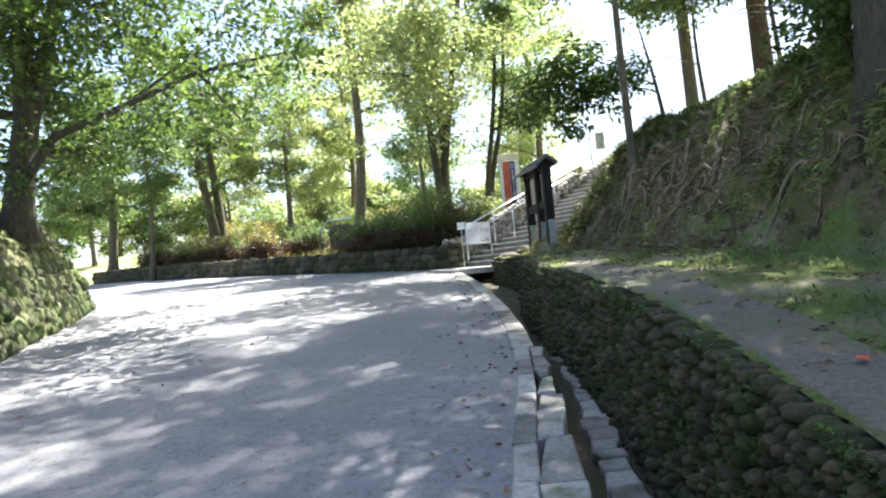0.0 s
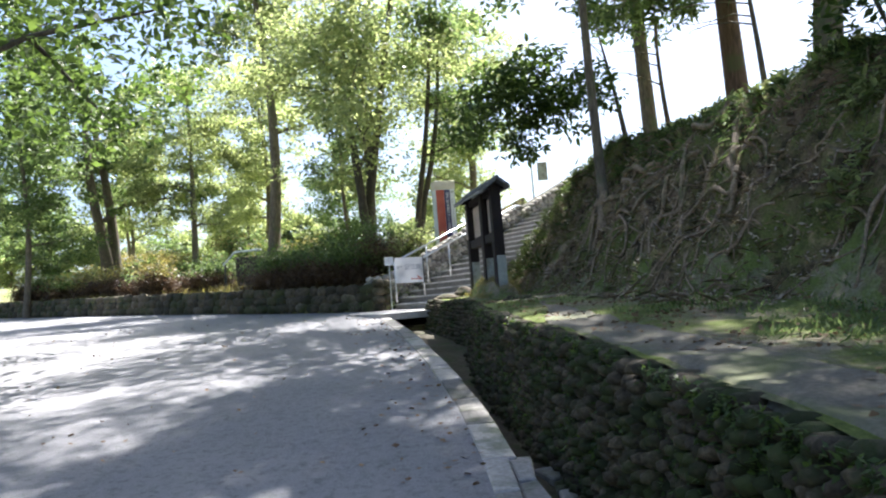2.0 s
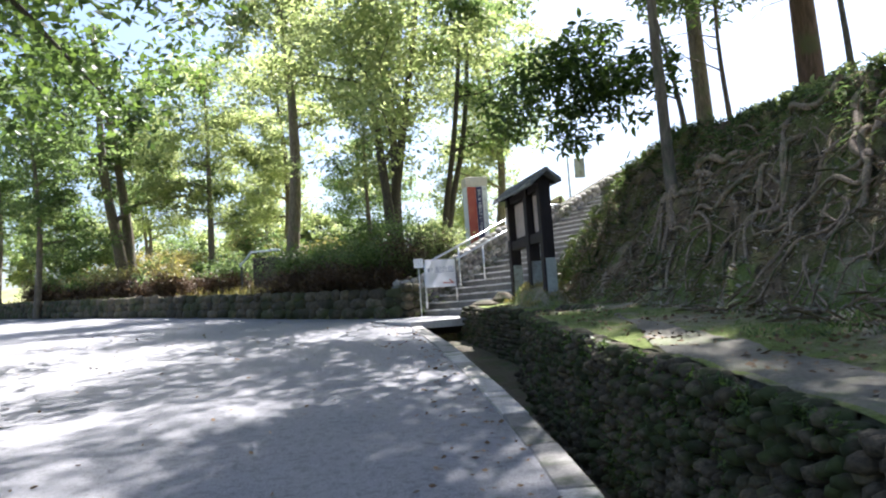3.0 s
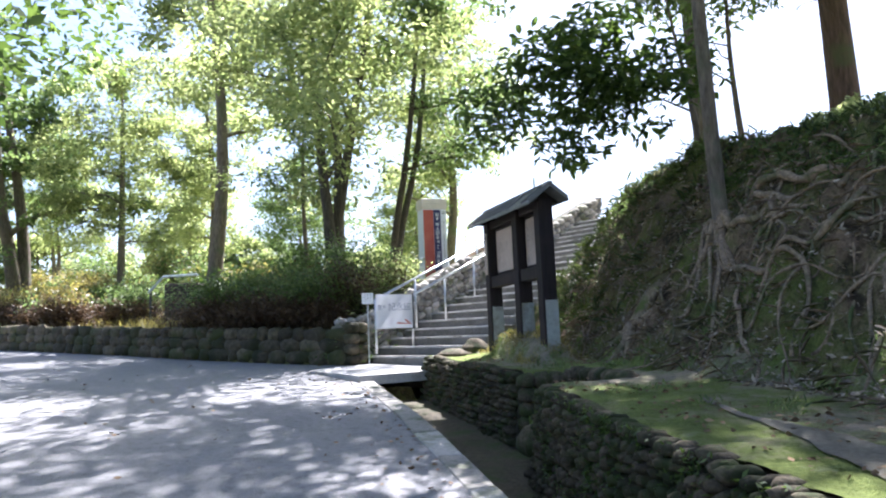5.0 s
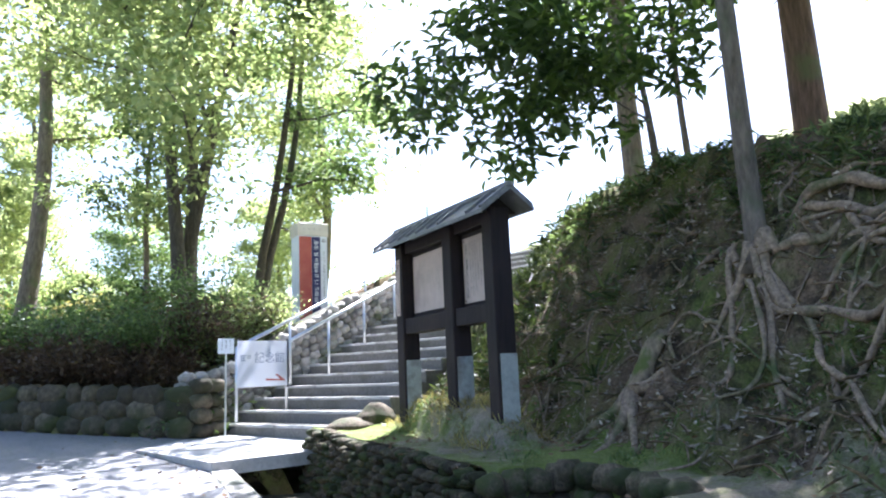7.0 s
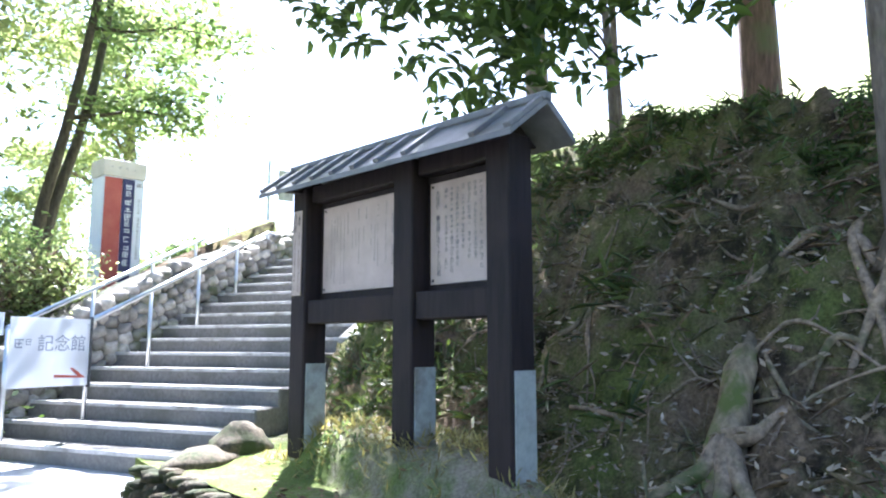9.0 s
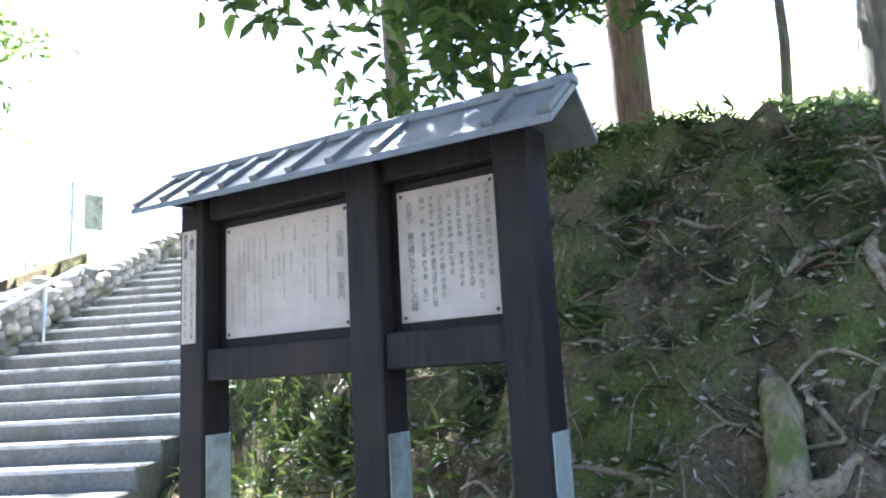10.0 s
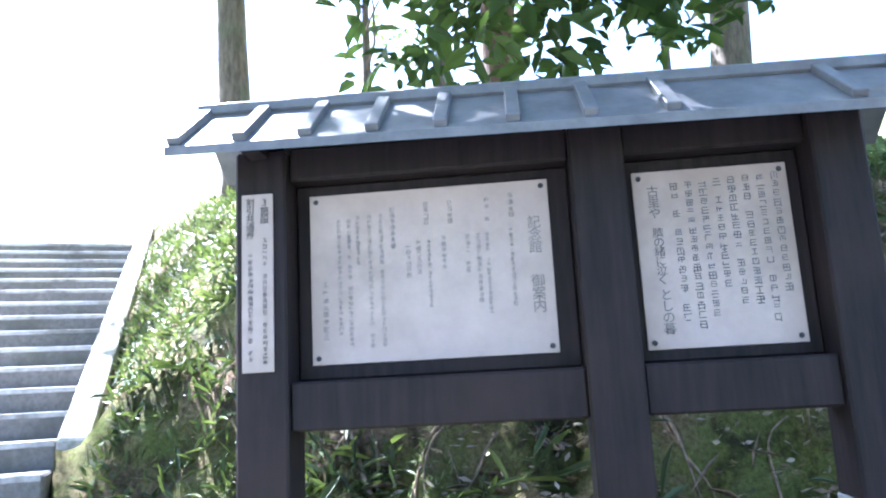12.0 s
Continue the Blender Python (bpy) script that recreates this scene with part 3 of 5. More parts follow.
# low wall on the far side of the road
def low_wall():
    vs, fs = [], []
    n = 60
    for j in range(n):
        p = LOW_A + (LOW_B - LOW_A) * j / (n - 1)
        g = float(road_z(p[1]))
        for off, z in ((-0.05, -0.3), (0.06, 0.60), (0.40, 0.60), (0.40, -0.3)):
            q = p + LOW_N * off
            vs.append((q[0], q[1], g + z))
    for j in range(n - 1):
        for i in range(3):
            fs.append((j * 4 + i, (j + 1) * 4 + i, (j + 1) * 4 + i + 1, j * 4 + i + 1))
    fs += [(0, 1, 2, 3)]
    return tagged(mesh_object("wall_roadside", vs, fs, MORTAR), "low mossy stone wall along the bend of the road", "stone wall", kind="structure")


low = low_wall()

# rubble wall beside the stair
def stair_wall():
    vs, fs = [], []
    n = 24
    for j in range(n):
        s = -0.6 + j * (STEPS * TREAD + 1.2) / (n - 1)
        crown = 0.62 - 0.34 * float(smooth(2.0, 5.5, s))
        for off, z in ((0.03, -0.5), (0.10, crown), (0.55, crown), (0.60, -0.5)):
            q = STAIR_0 + STAIR_A * s - STAIR_W * off
            vs.append((q[0], q[1], STAIR_Z + max(0, s) / TREAD * RISER + z + (0.1 if s > 0 else 0)))
    for j in range(n - 1):
        for i in range(3):
            fs.append((j * 4 + i, (j + 1) * 4 + i, (j + 1) * 4 + i + 1, j * 4 + i + 1))
    fs += [(0, 1, 2, 3)]
    return tagged(mesh_object("wall_stair", vs, fs, MORTAR), "rubble stone wall climbing beside the steps", "stone wall", kind="structure")


stair_side_wall = stair_wall()


# ---------- trees ----------
def tree(loc, height, radius, label, mat=BARK, leaf=LEAF, leaf_size=0.12, crown_from=0.35, crown_r=2.5, leaves=6000, clumps=60, lean=(0, 0), seed=1, forks=1, clump_r=0.55, limbs=9, droop=0.3, slim=0.5, centre=None, flare=1.5, name="tree", crown_top=1.0, wob=1.0, broad=False):
    rng = np.random.default_rng(seed)
    base = thing(name, loc, label, "tree")
    pieces, tips = [], []
    stems = []
    for s in range(forks):
        a = rng.random() * 6.28
        out = 0.0 if forks == 1 else 0.10 * height * (0.5 + rng.random())
        pts, rad = [], []
        n = 9
        wx, wy = rng.normal(size=2) * 0.02 * height * wob
        for i in range(n + 1):
            t = i / n
            k = max(0.0, t - 0.18) ** 1.0
            pts.append((lean[0] * t + math.cos(a) * out * k * 1.6 + wx * math.sin(t * 4.0), lean[1] * t + math.sin(a) * out * k * 1.6 + wy * math.sin(t * 5.0), height * t - 0.15 * (i == 0)))
            r = radius * (1 - 0.8 * t) * (0.8 if forks > 1 and t > 0.1 else 1)
            rad.append(r * (flare if i == 0 else 1.0))
        stems.append(list(pts))
        pts.insert(1, tuple(Vector(pts[0]).lerp(Vector(pts[1]), min(0.5, 2.2 * radius / (height / n)))))
        rad.insert(1, radius)
        rad[2] = radius * 0.9
        pieces.append(tube_data(pts, rad, 10))
    for b in range(limbs):
        pts = stems[b % forks]
        t = crown_from * 0.8 + (0.95 - crown_from * 0.8) * (b + rng.random()) / limbs
        i = min(int(t * 9), 8)
        p0 = Vector(pts[i]).lerp(Vector(pts[i + 1]), t * 9 - i)
        a = rng.random() * 6.28 if centre is None else math.atan2(centre[1], centre[0]) + rng.normal() * 0.7
        ln = crown_r * (0.6 + 0.5 * rng.random()) * (1.15 - 0.55 * t)
        q = [p0]
        for k in range(1, 5):
            q.append(q[-1] + Vector((math.cos(a), math.sin(a), 0.45 - 0.12 * k + rng.normal() * 0.15)) * ln / 4)
            a += rng.normal() * 0.25
        r0 = radius * (1 - 0.8 * t) * 0.45
        pieces.append(tube_data(q, [r0, r0 * 0.7, r0 * 0.5, r0 * 0.3, r0 * 0.12], 6))
        tips += q[1:]
        for k in (2, 3):
            d = Vector((rng.normal(), rng.normal(), 0.4 * rng.normal() + 0.2)).normalized() * ln * 0.4
            pieces.append(tube_data([q[k], q[k] + d * 0.5, q[k] + d], [r0 * 0.3, r0 * 0.2, r0 * 0.06], 5))
            tips += [q[k] + d * 0.6, q[k] + d]
    v, f = join_data(pieces)
    mesh_object("trunk", v, f, mat, base, smooth=True)
    cc = np.array(centre if centre is not None else (lean[0] * 0.7, lean[1] * 0.7, height * (crown_from + crown_top) / 2))
    half = height * (crown_top - crown_from) / 2 if centre is None else crown_r * 0.55
    u = rng.normal(size=(clumps, 3))
    u /= np.linalg.norm(u, axis=1)[:, None]
    cl = cc + u * (rng.random(clumps) ** 0.45)[:, None] * np.array([crown_r, crown_r, half])
    if centre is None:
        cl = np.concatenate([cl, np.array([tuple(p) for p in tips])])
    cr = clump_r * (0.55 + 0.9 * rng.random(len(cl)))
    which = rng.choice(len(cl), leaves, p=cr ** 2 / (cr ** 2).sum())
    u = rng.normal(size=(leaves, 3))
    u /= np.linalg.norm(u, axis=1)[:, None]
    pos = cl[which] + u * (cr[which] * rng.random(leaves) ** 0.42)[:, None] * np.array([1.0, 1.0, 0.6])
    v, f = (broad_leaf_data if broad else leaf_data)(pos, leaf_size, rng, droop, slim)
    array_object("crown", v, f, leaf, base)
    return base


def gz(x, y):
    return ground_z(x, y) if x < 1.4 or behind_low(x, y) > 0 else bank_z(x, y)


# right-hand bank
tree_a = tree((3.80, 13.80, bank_z(3.80, 13.80)), 10.0, 0.085, "slender tree on the bank face with bare spreading roots", lean=(0.1, 0.05), wob=0.15, leaves=4200, clumps=16, crown_from=0.36, crown_r=3.4, seed=3, flare=2.2, leaf_size=0.15, limbs=5, clump_r=0.5)
tree((7.15, 19.5, bank_z(7.15, 19.5)), 18, 0.19, "grey-barked tree standing on the hilltop", leaves=36000, crown_from=0.25, crown_r=8.4, clumps=88, clump_r=0.8, wob=0.3, seed=4, flare=1.25, leaf_size=0.16, limbs=10)
tree((7.8, 16.55, bank_z(7.8, 16.55)), 18, 0.23, "tall reddish-barked tree on the hilltop", mat=RED_BARK, leaves=19000, crown_from=0.42, crown_r=7.8, clumps=46, clump_r=0.7, wob=0.3, seed=5, flare=1.25, leaf_size=0.18, limbs=7)
tree((8.0, 14.1, bank_z(8.0, 14.1)), 18, 0.25, "stout grey-barked tree above the bank", leaves=10500, crown_from=0.48, crown_r=8.4, clumps=24, clump_r=0.68, seed=6, wob=0.4, leaf_size=0.18, limbs=5)
fx, fy = 5.5, 16.9
fz = bank_z(fx, fy)
tree((fx, fy, fz), 2.6, 0.06, "small dark broadleaf tree overhanging the notice board", leaf=LEAF_DARK, leaf_size=0.15, crown_r=1.6, leaves=3300, clumps=46, clump_r=0.42, lean=(-0.5, -0.2), centre=(3.3 - fx, 15.95 - fy, 5.1 - fz), seed=7, slim=0.46, broad=True)
for k, (bx, by, cx, cy, cz, r, n) in enumerate(((6.9, 17.9, 6.2, 17.5, 8.0, 1.9, 2800), (7.4, 14.9, 6.9, 15.3, 7.9, 1.7, 2400))):
    tree((bx, by, bank_z(bx, by)), 4.2, 0.06, "slender dark broadleaf tree on the hilltop", leaf=LEAF_DARK, leaf_size=0.15, crown_r=r, leaves=n, clumps=30, clump_r=0.5, lean=(0.2 * (cx - bx), 0.2 * (cy - by)), centre=(cx - bx, cy - by, cz - bank_z(bx, by)), seed=300 + k, slim=0.46, broad=True)
tree((4.95, 7.0, bank_z(4.95, 7.0) - 1.3), 17, 0.66, "massive dark-barked conifer on the bank", mat=DARK_BARK, leaf=LEAF_CONIFER, leaf_size=0.22, crown_r=5.4, leaves=34000, crown_from=0.19, clumps=66, seed=8, flare=1.35, slim=0.3, clump_r=0.8)
tree((8.6, 10.5, bank_z(8.6, 10.5)), 18, 0.28, "tall leafy tree above the bank", leaves=11500, crown_from=0.46, crown_r=8.6, clumps=26, clump_r=0.68, seed=10, leaf_size=0.18, limbs=5)
# beyond the road
tree((-3.4, 29.5, gz(-3.4, 29.5)), 14, 0.25, "straight grey tree behind the low wall", leaves=10000, crown_from=0.50, crown_r=3.2, clumps=50, seed=11, leaf=LEAF_BRIGHT, leaf_size=0.19, flare=1.3)
tree((0.2, 25.0, gz(0.2, 25.0)), 11, 0.21, "forked dark-barked tree behind the hedge", mat=DARK_BARK, forks=3, leaves=22000, crown_from=0.27, crown_r=5.0, clumps=70, seed=12, leaf=LEAF_BRIGHT, leaf_size=0.16, clump_r=0.8)
tree((1.7, 26.5, gz(1.7, 26.5)), 11, 0.15, "thin twin-stemmed tree beside the stair", mat=DARK_BARK, forks=2, leaves=9000, crown_from=0.36, crown_r=3.0, clumps=50, seed=13, leaf=LEAF, leaf_size=0.17)
tree((-0.4, 28, gz(-0.4, 28)), 9, 0.08, "thin young tree in the wood", leaves=9000, crown_from=0.35, crown_r=2.0, clumps=50, seed=14)
tree((-11.7, 38, gz(-11.7, 38)), 12, 0.36, "stout double-stemmed tree in the grass", forks=2, leaves=18000, crown_from=0.30, crown_r=5.0, clumps=70, seed=15, leaf_size=0.24)
tree((-17, 37, gz(-17, 37)), 11, 0.25, "leafy tree at the edge of the grass", leaves=14000, crown_from=0.30, crown_r=4.4, clumps=60, seed=16, leaf_size=0.24)
tree((-7.5, 36, gz(-7.5, 36)), 10, 0.16, "slim leafy tree behind the low wall", leaves=20000, crown_from=0.28, crown_r=3.4, clumps=100, seed=17, leaf=LEAF_BRIGHT, leaf_size=0.15)
tree((-13.2, 32.5, gz(-13.2, 32.5)), 9, 0.14, "slim dark-stemmed tree behind the low wall", leaves=16000, crown_from=0.3, crown_r=2.8, clumps=80, seed=19, leaf_size=0.15)
tree((-5.0, 41, gz(-5.0, 41)), 11, 0.2, "leafy tree on the rise", leaves=20000, crown_from=0.24, crown_r=3.8, clumps=100, seed=20, leaf_size=0.18, leaf=LEAF_BRIGHT)
tree((4.5, 33, gz(4.5, 33)), 11, 0.2, "leafy tree beyond the stair", leaves=20000, crown_from=0.3, crown_r=3.6, clumps=100, seed=21, leaf_size=0.15, leaf=LEAF_BRIGHT)
tree((-7.9, 13.4, 2.9), 9.5, 0.27, "big evergreen leaning from the mossy wall", mat=DARK_BARK, leaves=62000, crown_from=0.05, crown_r=5.6, clumps=190, seed=18, lean=(1.2, 0.6), leaf=LEAF_DARK, limbs=18, forks=3, clump_r=0.75, leaf_size=0.14)
rngf = np.random.default_rng(40)
for i in range(24):
    x = -100 + 7 * i + rngf.normal() * 3
    y = 95 + rngf.random() * 30
    tree((x, y, gz(x, y) - 0.1), 10 + 4 * rngf.random(), 0.3, "sunlit leafy tree in the far wood", leaves=8000, crown_from=0.08, crown_r=5.0 + rngf.random(), clumps=70, seed=50 + i, leaf=LEAF_BRIGHT if i % 2 else LEAF, leaf_size=0.6, limbs=6, clump_r=1.2)


for i, (x, y, h, r) in enumerate(((-30, 62, 11, 4.8), (-19.5, 66, 12, 5.0), (-9.5, 63, 11, 4.8), (-1.0, 68, 12, 5.0), (7.5, 60, 11, 4.6))):
    tree((x, y, gz(x, y) - 0.1), h, 0.2, "pale sunlit leafy tree in the wood behind the road", leaves=15000, crown_from=0.22, crown_r=r, clumps=70, seed=80 + i, leaf=LEAF_BRIGHT if i % 3 else LEAF, leaf_size=0.28, limbs=7, clump_r=1.0, forks=1 + i % 2)


# ---------- stones ----------
def stone_meshes(prefix, mat, count, seed):
    """A few rounded, uneven stones of unit size; walls share them."""
    rng = np.random.default_rng(seed)
    out = []
    for k in range(count):
        bm = bmesh.new()
        bmesh.ops.create_cube(bm, size=1.0)
        bmesh.ops.bevel(bm, geom=list(bm.edges), offset=0.27, segments=1, affect="EDGES", profile=0.6)
        for v in bm.verts:
            v.co *= 1 + 0.085 * rng.normal()
        me = bpy.data.meshes.new(prefix)
        bm.to_mesh(me)
        bm.free()
        me.materials.append(mat)
        me.polygons.foreach_set("use_smooth", [True] * len(me.polygons))
        out.append(me)
    return out


def place_stones(name, spots, meshes, rest_mat, parent, near, label=""):
    """spots: (matrix, is_near). Near ones are objects of their own, the others join into one part."""
    vs, fs = [], []
    singles = 0
    rng = random.Random(len(spots))
    for m, close in spots:
        me = rng.choice(meshes)
        if close and singles < near:
            ob = new(name, me)
            ob.parent = parent
            ob.matrix_basis = m
            singles += 1
        else:
            o = len(vs)
            vs += [m @ v.co for v in me.vertices]
            fs += [tuple(i + o for i in p.vertices) for p in me.polygons]
    if vs:
        ob = mesh_object(name + "_course", vs, fs, rest_mat, parent, label, smooth=True)
        ob["kind"] = "stuff"


def frame_matrix(loc, along, out, up, size):
    m = Matrix((along, out, up)).transposed().to_4x4()
    return Matrix.Translation(loc) @ m @ Matrix.Diagonal((*size, 1))


cobbles = stone_meshes("cobble", COBBLE, 9, 5)


def cobble_wall(y0, y1, parent, near_range, near, seed):
    rng = np.random.default_rng(seed)
    spots = []
    y = y0
    row_h = 0.066
    for r in range(19):
        y = y0 + (r % 2) * 0.05
        while y < y1:
            w = 0.045 + 0.045 * rng.random()
            yy = y + w / 2
            t, g, x = float(wall_top(yy)), float(road_z(yy)), float(wall_x(yy))
            z = t - 0.035 - r * row_h + rng.normal() * 0.012
            if z > g - 0.34:
                k = (t - z) / max(0.3, t - g + 0.5)
                tilt = 0.38 * (1 if r % 2 else 0.6) + rng.normal() * 0.15
                size = (w * 0.86, 0.12 + 0.05 * rng.random(), row_h * (0.85 + 0.3 * rng.random()))
                if r == 0:
                    size = (w * 0.97, 0.14 + 0.04 * rng.random(), 0.062 + 0.025 * rng.random())
                up = Vector((0.1, math.sin(tilt), math.cos(tilt))).normalized()
                al = Vector((0, math.cos(tilt), -math.sin(tilt)))
                out = al.cross(up)
                up = out.cross(al)
                inset = 0.03 if r == 0 else 0.0
                spots.append((frame_matrix((x - 0.10 * k - 0.025 + inset + rng.normal() * 0.02, yy, z), al, -out, up, size), near_range[0] < yy < near_range[1]))
            y += w
    place_stones("cobble", spots, cobbles, COBBLE_REST, parent, near)


cobble_wall(-3, 12.8, wall_near, (2.4, 4.4), 300, 21)
cobble_wall(14.15, 17.5, wall_far, (14, 17.5), 170, 22)

# stones inside the gully and at its mouth
rng = np.random.default_rng(77)
spots = []
for yy, sgn in ((12.9, 1), (14.08, -1)):
    for r in range(6):
        for k in range(5):
            x = float(wall_x(yy)) + 0.05 + 0.16 * k
            z = float(wall_top(yy)) - 0.08 - 0.14 * r
            if z > float(road_z(yy)) - 0.3:
                spots.append((frame_matrix((x, yy + rng.normal() * 0.015, z), Vector((1, 0, 0)), Vector((0, 1, 0)), Vector((0, 0, 1)), (0.15 + 0.05 * rng.random(), 0.2, 0.15 + 0.03 * rng.random())), True))
for k in range(7):
    for r in range(4):
        spots.append((frame_matrix((2.27 + 0.03 * rng.normal(), 12.95 + 0.18 * k, float(road_z(13.5)) + 0.02 + 0.14 * r), Vector((0, 1, 0)), Vector((-1, 0, 0)), Vector((0, 0, 1)), (0.19, 0.2, 0.16)), True))
place_stones("cobble", spots, cobbles, COBBLE_REST, wall_far, 120)


def boulder(loc, size, label, mat=COBBLE_REST, rz=0.0, seed=1, name="boulder"):
    bm = bmesh.new()
    bmesh.ops.create_icosphere(bm, subdivisions=3, radius=0.5)
    for v in bm.verts:
        n = noise.fractal(v.co * 2.2 + Vector((seed * 3.7, 0, 0)), 1.0, 2.0, 3)
        v.co = Vector((v.co.x * size[0], v.co.y * size[1], v.co.z * size[2])) * (1 + 0.32 * n)
    base = thing(name, loc, label, "boulder", rz=rz)
    part("stone", bm, mat, base, smooth=True)
    return base


boulder((1.95, 13.3, float(road_z(13.3)) + 0.02), (0.45, 0.4, 0.32), "dark wet boulder in the drain gully", seed=3)
boulder((1.55, 13.35, float(road_z(13.3)) - 0.05), (0.34, 0.40, 0.3), "reddish wet boulder at the gully mouth", COBBLE_REST, seed=4)
boulder((1.75, 12.98, float(road_z(13.0)) + 0.2), (0.3, 0.28, 0.3), "rounded grey boulder at the gully edge", seed=5)
boulder((1.98, 17.62, 1.70), (0.55, 0.36, 0.36), "mossy boulder at the foot of the steps", COBBLE_REST, rz=0.5, seed=6)
boulder((1.62, 17.45, 1.62), (0.8, 0.4, 0.24), "flat mossy stone at the wall end", rz=0.6, seed=8)


# ---------- kerb and gutter ----------
kerb = thing("kerb", (0, 0, 0), "flush worn concrete kerb along the asphalt", "kerb")
kerb["kind"] = "structure"


def ribbon_piece(name, parent, y0, y1, off0, off1, lift, depth, mat, jit=0.006, rng=np.random.default_rng(9)):
    bm = bmesh.new()
    quad = []
    for y, o in ((y0, off0), (y0, off1), (y1, off1), (y1, off0)):
        quad.append((float(kerb_x(y)) + o + rng.normal() * jit, y + rng.normal() * jit, float(road_z(y)) + lift + rng.normal() * 0.004))
    t = [bm.verts.new(q) for q in quad]
    u = [bm.verts.new((q[0], q[1], q[2] - depth)) for q in quad]
    bm.faces.new(t)
    bm.faces.new(u[::-1])
    for i in range(4):
        bm.faces.new((t[i], u[i], u[(i + 1) % 4], t[(i + 1) % 4]))
    bmesh.ops.recalc_face_normals(bm, faces=bm.faces)
    bmesh.ops.bevel(bm, geom=[e for e in bm.edges if all(v.co.z > quad[0][2] - depth * 0.5 for v in e.verts)], offset=0.01, segments=1, affect="EDGES")
    part(name, bm, mat, parent)


y = -4.0
while y < 17.0:
    ln = 0.6 if y < 7 else 0.9
    ribbon_piece("kerb_stone", kerb, y + 0.008, min(y + ln, 17.06) - 0.008, 0.005, 0.15 if y < 7 else 0.22, 0.012, 0.42, KERB)
    y += ln
gutter = thing("gutter", (0, 0, 0), "broken mossy concrete gutter slabs beside the kerb", "gutter")
gutter["kind"] = "structure"
y = -2.0
rng = np.random.default_rng(31)
while y < 7.4:
    ln = 0.35 + 0.4 * rng.random()
    wide = 0.40 - 0.03 * max(0, y - 3)
    ribbon_piece("gutter_slab", gutter, y + 0.012, y + ln - 0.012, 0.165, wide, -0.015, 0.4, KERB, 0.02)
    y += ln
y = 1.0
while y < 7.8:
    ln = 0.16 + 0.14 * rng.random()
    ribbon_piece("channel_stone", gutter, y + 0.012, y + ln - 0.012, 0.58 - 0.03 * max(0, y - 3), 0.76 - 0.03 * max(0, y - 3), -0.22, 0.2, KERB, 0.02)
    y += ln

# trodden path along the top of the wall
def path_edge(y, side):
    c = np.interp(y, [-7, 2, 8, 11, 13, 15, 17.2], [1.62, 1.62, 1.69, 1.98, 2.5, 1.86, 1.68])
    h = np.interp(y, [-7, 5, 8, 10, 11.4], [0.235, 0.21, 0.17, 0.10, 0.01])
    edge = c + side * h + 0.05 * rough_noise(side * 7.0, y, 1.5, 3.0)
    return edge if side > 0 else edge + (float(wall_x(y)) + 0.035 - edge) * float(smooth(10.0, 8.0, y))


trail = strip("path", lambda y: path_edge(y, -1), lambda y: path_edge(y, 1), -7, 11.4, 260, 8,
              lambda x, y: bank_z(x, y) + (0.010 if x > float(wall_x(y)) + 0.05 else -0.07), PATH)
tagged(trail, "narrow trodden earth path along the wall top", "path", kind="structure")


# ---------- low wall and rubble wall stones ----------
def low_wall_stones():
    rng = np.random.default_rng(61)
    al = Vector((LOW_D[0], LOW_D[1], 0))
    out = Vector((-LOW_N[0], -LOW_N[1], 0))
    spots = []
    total = float(np.linalg.norm(LOW_B - LOW_A))
    for r in range(3):
        s = (r % 2) * 0.15
        while s < total:
            w = 0.28 + 0.28 * rng.random()
            p = LOW_A + LOW_D * (s + w / 2) + LOW_N * (0.02 + 0.035 * r)
            z = float(road_z(p[1])) + 0.10 + 0.20 * r + rng.normal() * 0.01
            spots.append((frame_matrix((p[0], p[1], z), al, out, Vector((0, 0, 1)), (w * 1.08, 0.2, 0.25 + 0.04 * rng.random())), s < 16))
            s += w
    # squared end pier
    for r in range(4):
        for k in range(2):
            p = LOW_A + LOW_N * (0.10 + 0.24 * k) - LOW_D * 0.02
            spots.insert(0, (frame_matrix((p[0] + 0.03, p[1], float(road_z(19.5)) + 0.09 + 0.18 * r), al, out, Vector((0, 0, 1)), (0.26, 0.28, 0.19)), True))
    place_stones("wall_stone", spots, stone_meshes("wall_stone", RUBBLE_OBJ, 7, 8), COBBLE_REST, low, 220)


RUBBLE_OBJ = surface("wall_stone_grey", (0.04, 0.033, 0.021), (0.14, 0.115, 0.075), 12, relief=0.02, stain=(0.04, 0.045, 0.015), stain_scale=1.7, stain_at=(0.42, 0.58), vary="object")
low_wall_stones()


